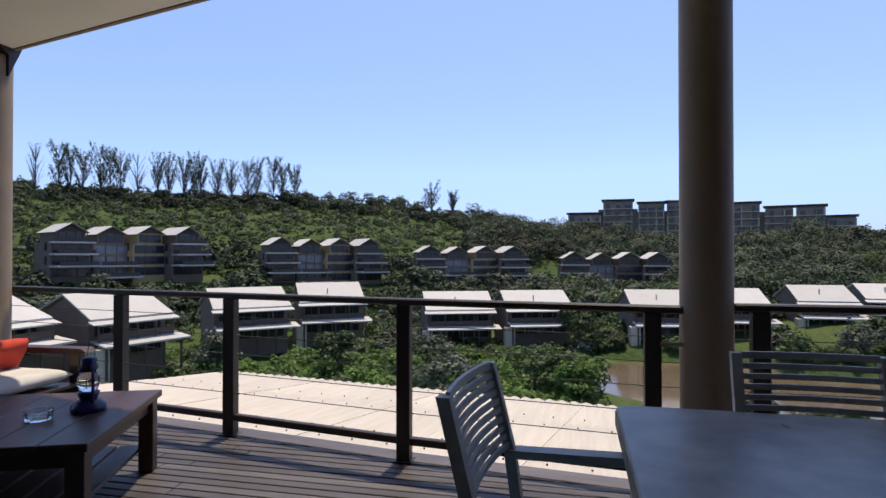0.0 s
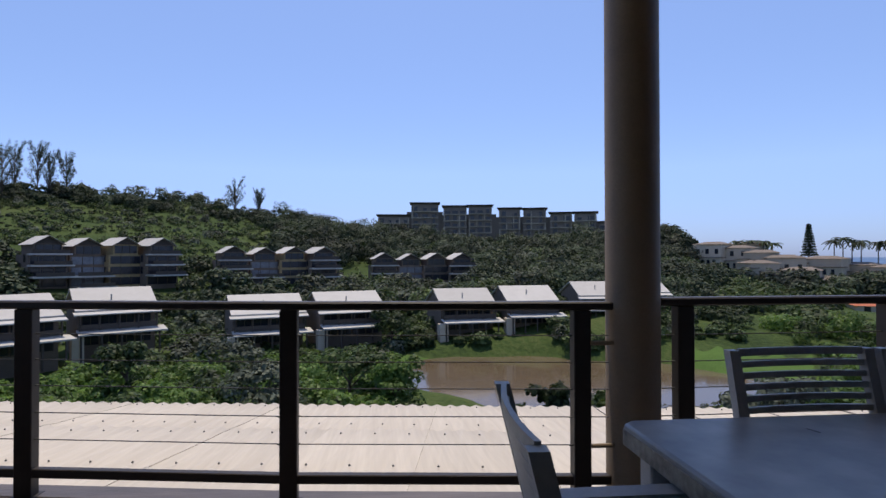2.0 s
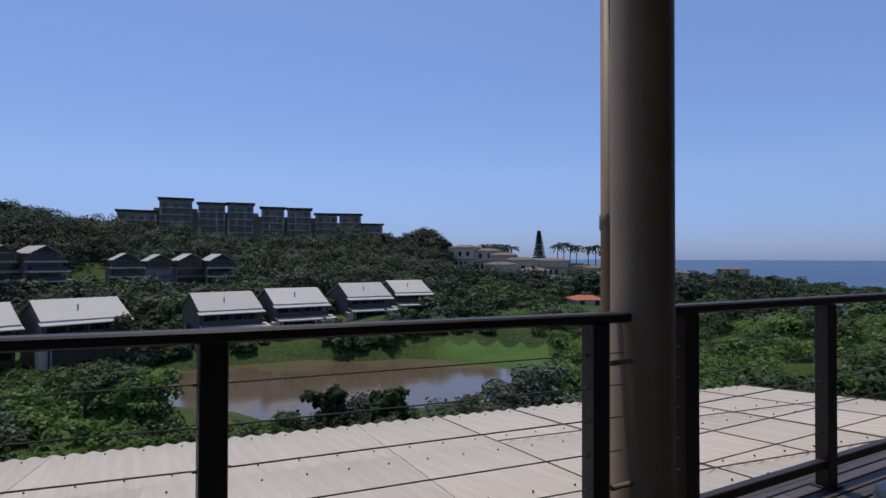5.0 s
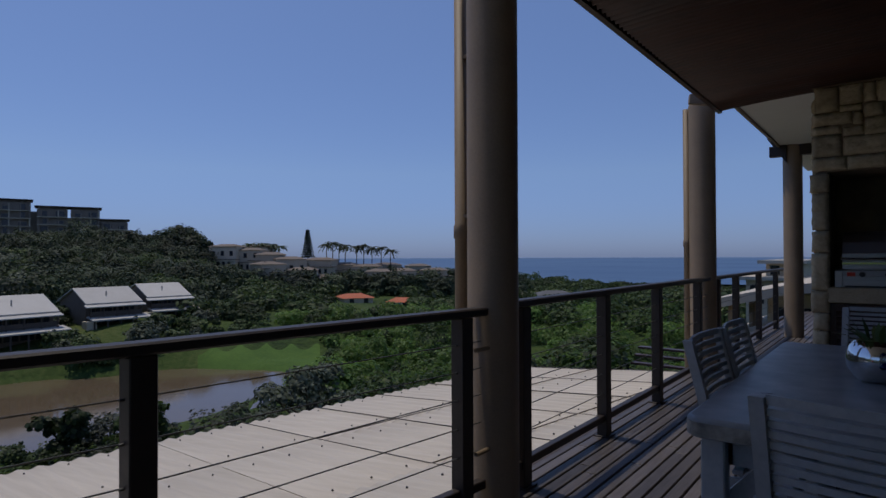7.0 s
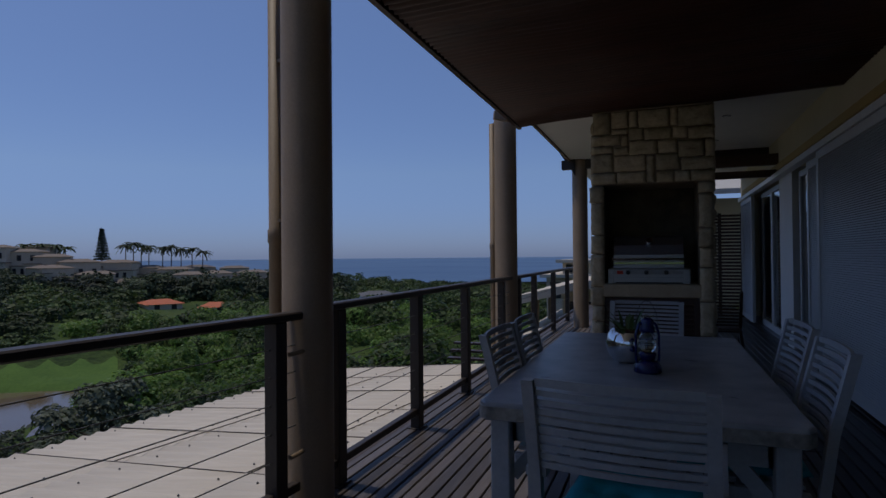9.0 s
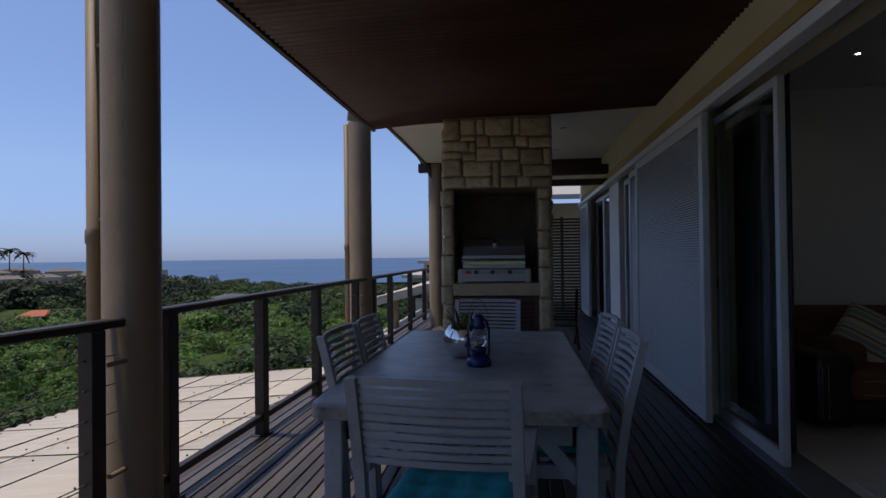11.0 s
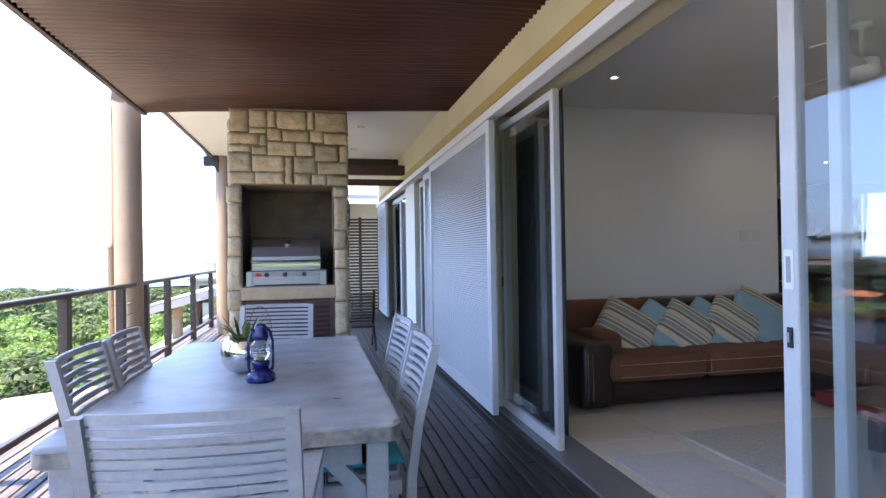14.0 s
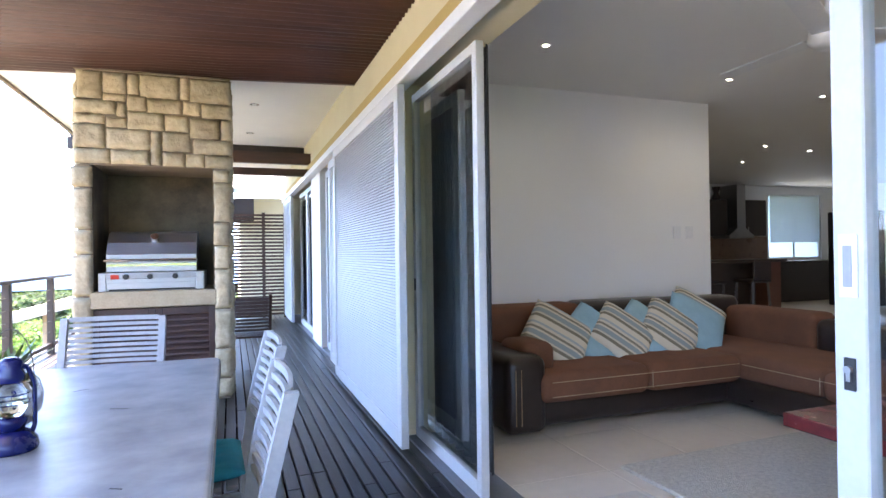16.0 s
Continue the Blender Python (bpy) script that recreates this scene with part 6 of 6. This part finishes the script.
scatter("valley_bushes", "mixed green bushes on the valley floor", nrng, 620, -150, -86, 36, 76, .5, 1.8, 420, .15, M_BRIGHT, .75)
scatter("valley_bushes", "mixed green bushes on the valley floor", nrng, 170, -150, -60, 46, 112, .8, 2.3, 480, .18, M_BUSH, .85)
scatter("valley_bushes", "green shrubs on the lawns round the houses", nrng, 280, -92, -56, 74, 112, .6, 1.9, 480, .18, M_BUSH, .8)
scatter("valley_bushes", "low green shrubs between the houses and the pond", nrng, 120, -104, -62, 69, 78, .5, 1.3, 420, .17, M_BUSH, .8, clear=False)
scatter("grey_bushes", "grey-green shrubs between the houses", nrng, 150, -150, -60, 62, 118, 1.0, 2.4, 480, .18, M_GREYLEAF, .95)
scatter("bank_bushes", "green shrubs on the bank below the deck", nrng, 120, -112, -54, 20, 45, .5, 1.5, 700, .10, M_BUSH, .8)
scatter("bank_bushes", "bright green shrubs on the bank below the deck", nrng, 280, -150, -56, 18, 44, .5, 1.5, 700, .10, M_BRIGHT, .8)
scatter("grey_bushes", "grey-green shrubs beside the pond", nrng, 60, -72, -40, 24, 52, .9, 2.1, 800, .11, M_GREYLEAF, .85)
scatter("near_bush", "dense leafy bush past the lower roof", nrng, 220, -56, -12, 22, 95, 1.1, 2.7, 700, .15, M_BRIGHT, .85)
scatter("near_bush", "dark leafy bush past the lower roof", nrng, 90, -56, -12, 22, 95, 1.1, 2.7, 700, .15, M_BUSH, .85)
scatter("near_bush", "bright leafy bush past the lower roof", nrng, 120, -44, -6, 16, 60, .9, 2.0, 800, .11, M_BRIGHT, .85)


def tree(name, label, b, d, height, crown, material, leaf=.16, leaves=2200, seed=1, lift=0.0, group="", low=.35):
    """A trunk with limbs and a ragged crown of leaf clumps."""
    x, y, z = polar(b, d, lift)
    th = thing(name, label, "tree", pose(x, y, z), group=group)
    r = random.Random(seed)
    bm = fresh()
    rod(bm, (0, 0, -.4), (0.03, .02, height * .5), height * .035, height * .02, 8)
    tips = []
    for i in range(9):
        a = r.uniform(0, 6.28)
        h0 = height * r.uniform(.22, .5)
        tip = Vector((math.cos(a) * crown * r.uniform(.35, .8), math.sin(a) * crown * r.uniform(.35, .8), height * r.uniform(low + .1, .95)))
        rod(bm, (0, 0, h0), tip, height * .014, height * .005, 6)
        tips.append(tip)
    part("trunk", bm, M_BARK, th)
    cs = [tuple(t) for t in tips] + [(r.uniform(-.4, .4) * crown, r.uniform(-.4, .4) * crown, height * r.uniform(low + .15, .9)) for _ in range(8)]
    rs = [(crown * r.uniform(.26, .46), crown * r.uniform(.26, .46), height * r.uniform(.10, .18)) for _ in cs]
    V, F = leaf_quads(np.random.default_rng(seed), cs, rs, [leaves // len(cs)] * len(cs), [leaf] * len(cs))
    me = bpy.data.meshes.new("crown")
    me.from_pydata(V.tolist(), [], F.tolist())
    me.materials.append(material)
    c = new("crown", me)
    c.parent = th
    return th


# skyline row of tall thin conifers on the ridge
def conifer(b, d, height, spread, seed, bare=False):
    x, y, z = polar(b, d)
    th = thing("ridge_tree", ("bare" if bare else "dark") + " feathery tall tree standing on the ridge", "tree", pose(x, y, z), group="ridge trees")
    r = random.Random(seed)
    bm = fresh()
    rod(bm, (0, 0, -1), (0, 0, height), .28, .05, 6)
    cs, rs = [], []
    for i in range(28):
        h0 = height * r.uniform(.05, .75)
        a = r.uniform(0, 6.28)
        tip = Vector((math.cos(a) * spread * r.uniform(.4, 1), math.sin(a) * spread * r.uniform(.4, 1), min(height, h0 + height * r.uniform(.28, .5))))
        rod(bm, (0, 0, h0), tip, .12, .03, 5)
        for k in (.45, .75, 1.0):
            c = Vector((0, 0, h0)).lerp(tip, k)
            cs.append(tuple(c))
            rs.append((.5, .5, 1.25))
    part("trunk", bm, M_BARK, th)
    V, F = leaf_quads(np.random.default_rng(seed), cs, rs, [5 if bare else 46] * len(cs), [.20] * len(cs), .4)
    me = bpy.data.meshes.new("crown")
    me.from_pydata(V.tolist(), [], F.tolist())
    me.materials.append(M_WOOD)
    c = new("crown", me)
    c.parent = th
    return th


rr = random.Random(77)
for i, (b, hk) in enumerate(((-138.2, .95), (-136.6, 1.06), (-135.8, 1.0), (-134.9, .92), (-133.6, 1.1), (-132.9, 1.0), (-132.1, 1.0), (-130.8, .98), (-129.2, .95), (-128.3, 1.0), (-127.1, .97), (-126.2, 1.06), (-125.6, 1.0), (-124.2, .95), (-123.0, .96), (-121.5, .93), (-120.7, 1.02), (-119.2, 1.02), (-118.4, .9), (-117.2, .88))):
    conifer(b, 255 + rr.uniform(-6, 6), 18 * hk, 3.4 * rr.uniform(.8, 1.3), i, bare=i in (0, 7))
conifer(-103.8, 262, 14.5, 5.0, 60)
conifer(-101.7, 262, 12.0, 3.0, 61)

# tall columnar pine and palms by the villas
x, y, z = polar(-51.45, 240)
z = 1.3 + 240 * math.tan(radians(.05)) - 1
pine = thing("norfolk_pine", "tall columnar pine above the villas", "tree", pose(x, y, z))
bm = fresh()
rod(bm, (0, 0, -6), (0, 0, 12), .35, .06, 8)
part("trunk", bm, M_BARK, pine)
cs, rs = [], []
for i in range(12):
    h = .5 + i * .95
    rad = 2.3 * (1 - i / 15)
    for k in range(5):
        a = k * 1.256 + i * .5
        cs.append((math.cos(a) * rad * .6, math.sin(a) * rad * .6, h))
        rs.append((rad * .6, rad * .6, .5))
V, F = leaf_quads(np.random.default_rng(9), cs, rs, [80] * len(cs), [.28] * len(cs))
me = bpy.data.meshes.new("crown")
me.from_pydata(V.tolist(), [], F.tolist())
me.materials.append(M_WOOD)
c = new("crown", me)
c.parent = pine


def palm(b, d, top_el, height, seed):
    x, y = math.sin(radians(b)) * d, math.cos(radians(b)) * d
    zt = 1.3 + d * math.tan(radians(top_el))
    th = thing("palm_tree", "slender palm with drooping fronds above the villas", "tree", pose(x, y, zt - height), group="palms")
    r = random.Random(seed)
    bm = fresh()
    rod(bm, (0, 0, -5), (.2, 0, height), .22, .14, 7)
    part("trunk", bm, M_BARK, th)
    bm = fresh()
    for i in range(18):
        a = i * 6.283 / 18 + r.uniform(-.2, .2)
        el = r.uniform(-.2, 1.0)
        L = r.uniform(2.8, 3.8)
        p = Vector((.2, 0, height))
        prev = None
        for k in range(5):
            t = k / 4
            q = p + Vector((math.cos(a) * L * t, math.sin(a) * L * t, L * (t * math.sin(el) * .9 - t * t * .75)))
            s = Vector((-math.sin(a), math.cos(a), -.3)) * .34 * (1 - .8 * abs(t - .35))
            cur_ = (bm.verts.new(q - s), bm.verts.new(q + Vector((0, 0, .12))), bm.verts.new(q + s))
            if prev:
                bm.faces.new((prev[0], prev[1], cur_[1], cur_[0]))
                bm.faces.new((prev[1], prev[2], cur_[2], cur_[1]))
            prev = cur_
    part("fronds", bm, M_WOOD, th)


for i, (b, e) in enumerate(((-57.0, .55), (-55.9, .6), (-54.9, .55), (-54.2, .35), (-49.8, .6), (-49.2, .75), (-48.6, .55), (-48.0, .5), (-46.9, .4), (-46.2, .55), (-45.4, .3), (-44.5, .25), (-43.6, .0), (-34.9, -1.9), (-34.3, -2.0), (-31.5, -2.2))):
    palm(b + .2, 225, e + .5, 8, i)

# single trees nearer the deck
for i, (b, d, h, cr, mt, lift) in enumerate(((-112.5, 60, 5.2, 2.6, M_BUSH, 0), (-100.5, 44, 5.0, 3.2, M_GREYLEAF, 0), (-92.5, 50, 5.0, 3.6, M_BUSH, 0), (-88.0, 47, 4.2, 2.4, M_BRIGHT, 0), (-124, 58, 5.2, 2.6, M_GREYLEAF, 0), (-88.6, 76, 5.5, 2.8, M_BUSH, 0), (-72.0, 41, 3.6, 1.6, M_BUSH, 0), (-66.5, 43, 3.0, 1.6, M_BRIGHT, 0), (-52.0, 40, 5.5, 3.4, M_GREYLEAF, 0))):
    tree("valley_tree", "leafy green tree on the valley floor", b, d, h, cr, mt, .17, 2400, 100 + i, lift, "valley trees")
for i, (b, d, h, cr) in enumerate(((-27.5, 24, 7.2, 3.0), (-22.5, 25, 6.8, 2.8), (-17.5, 30, 6.2, 2.8), (-33.5, 30, 6.2, 3.0))):
    tree("leafy_tree", "dense broad-leaved tree beyond the lower roof", b, d, h, cr, M_BRIGHT if i % 2 else M_BUSH, .13, 5200, 200 + i, 0, "trees beside the deck", low=.15)
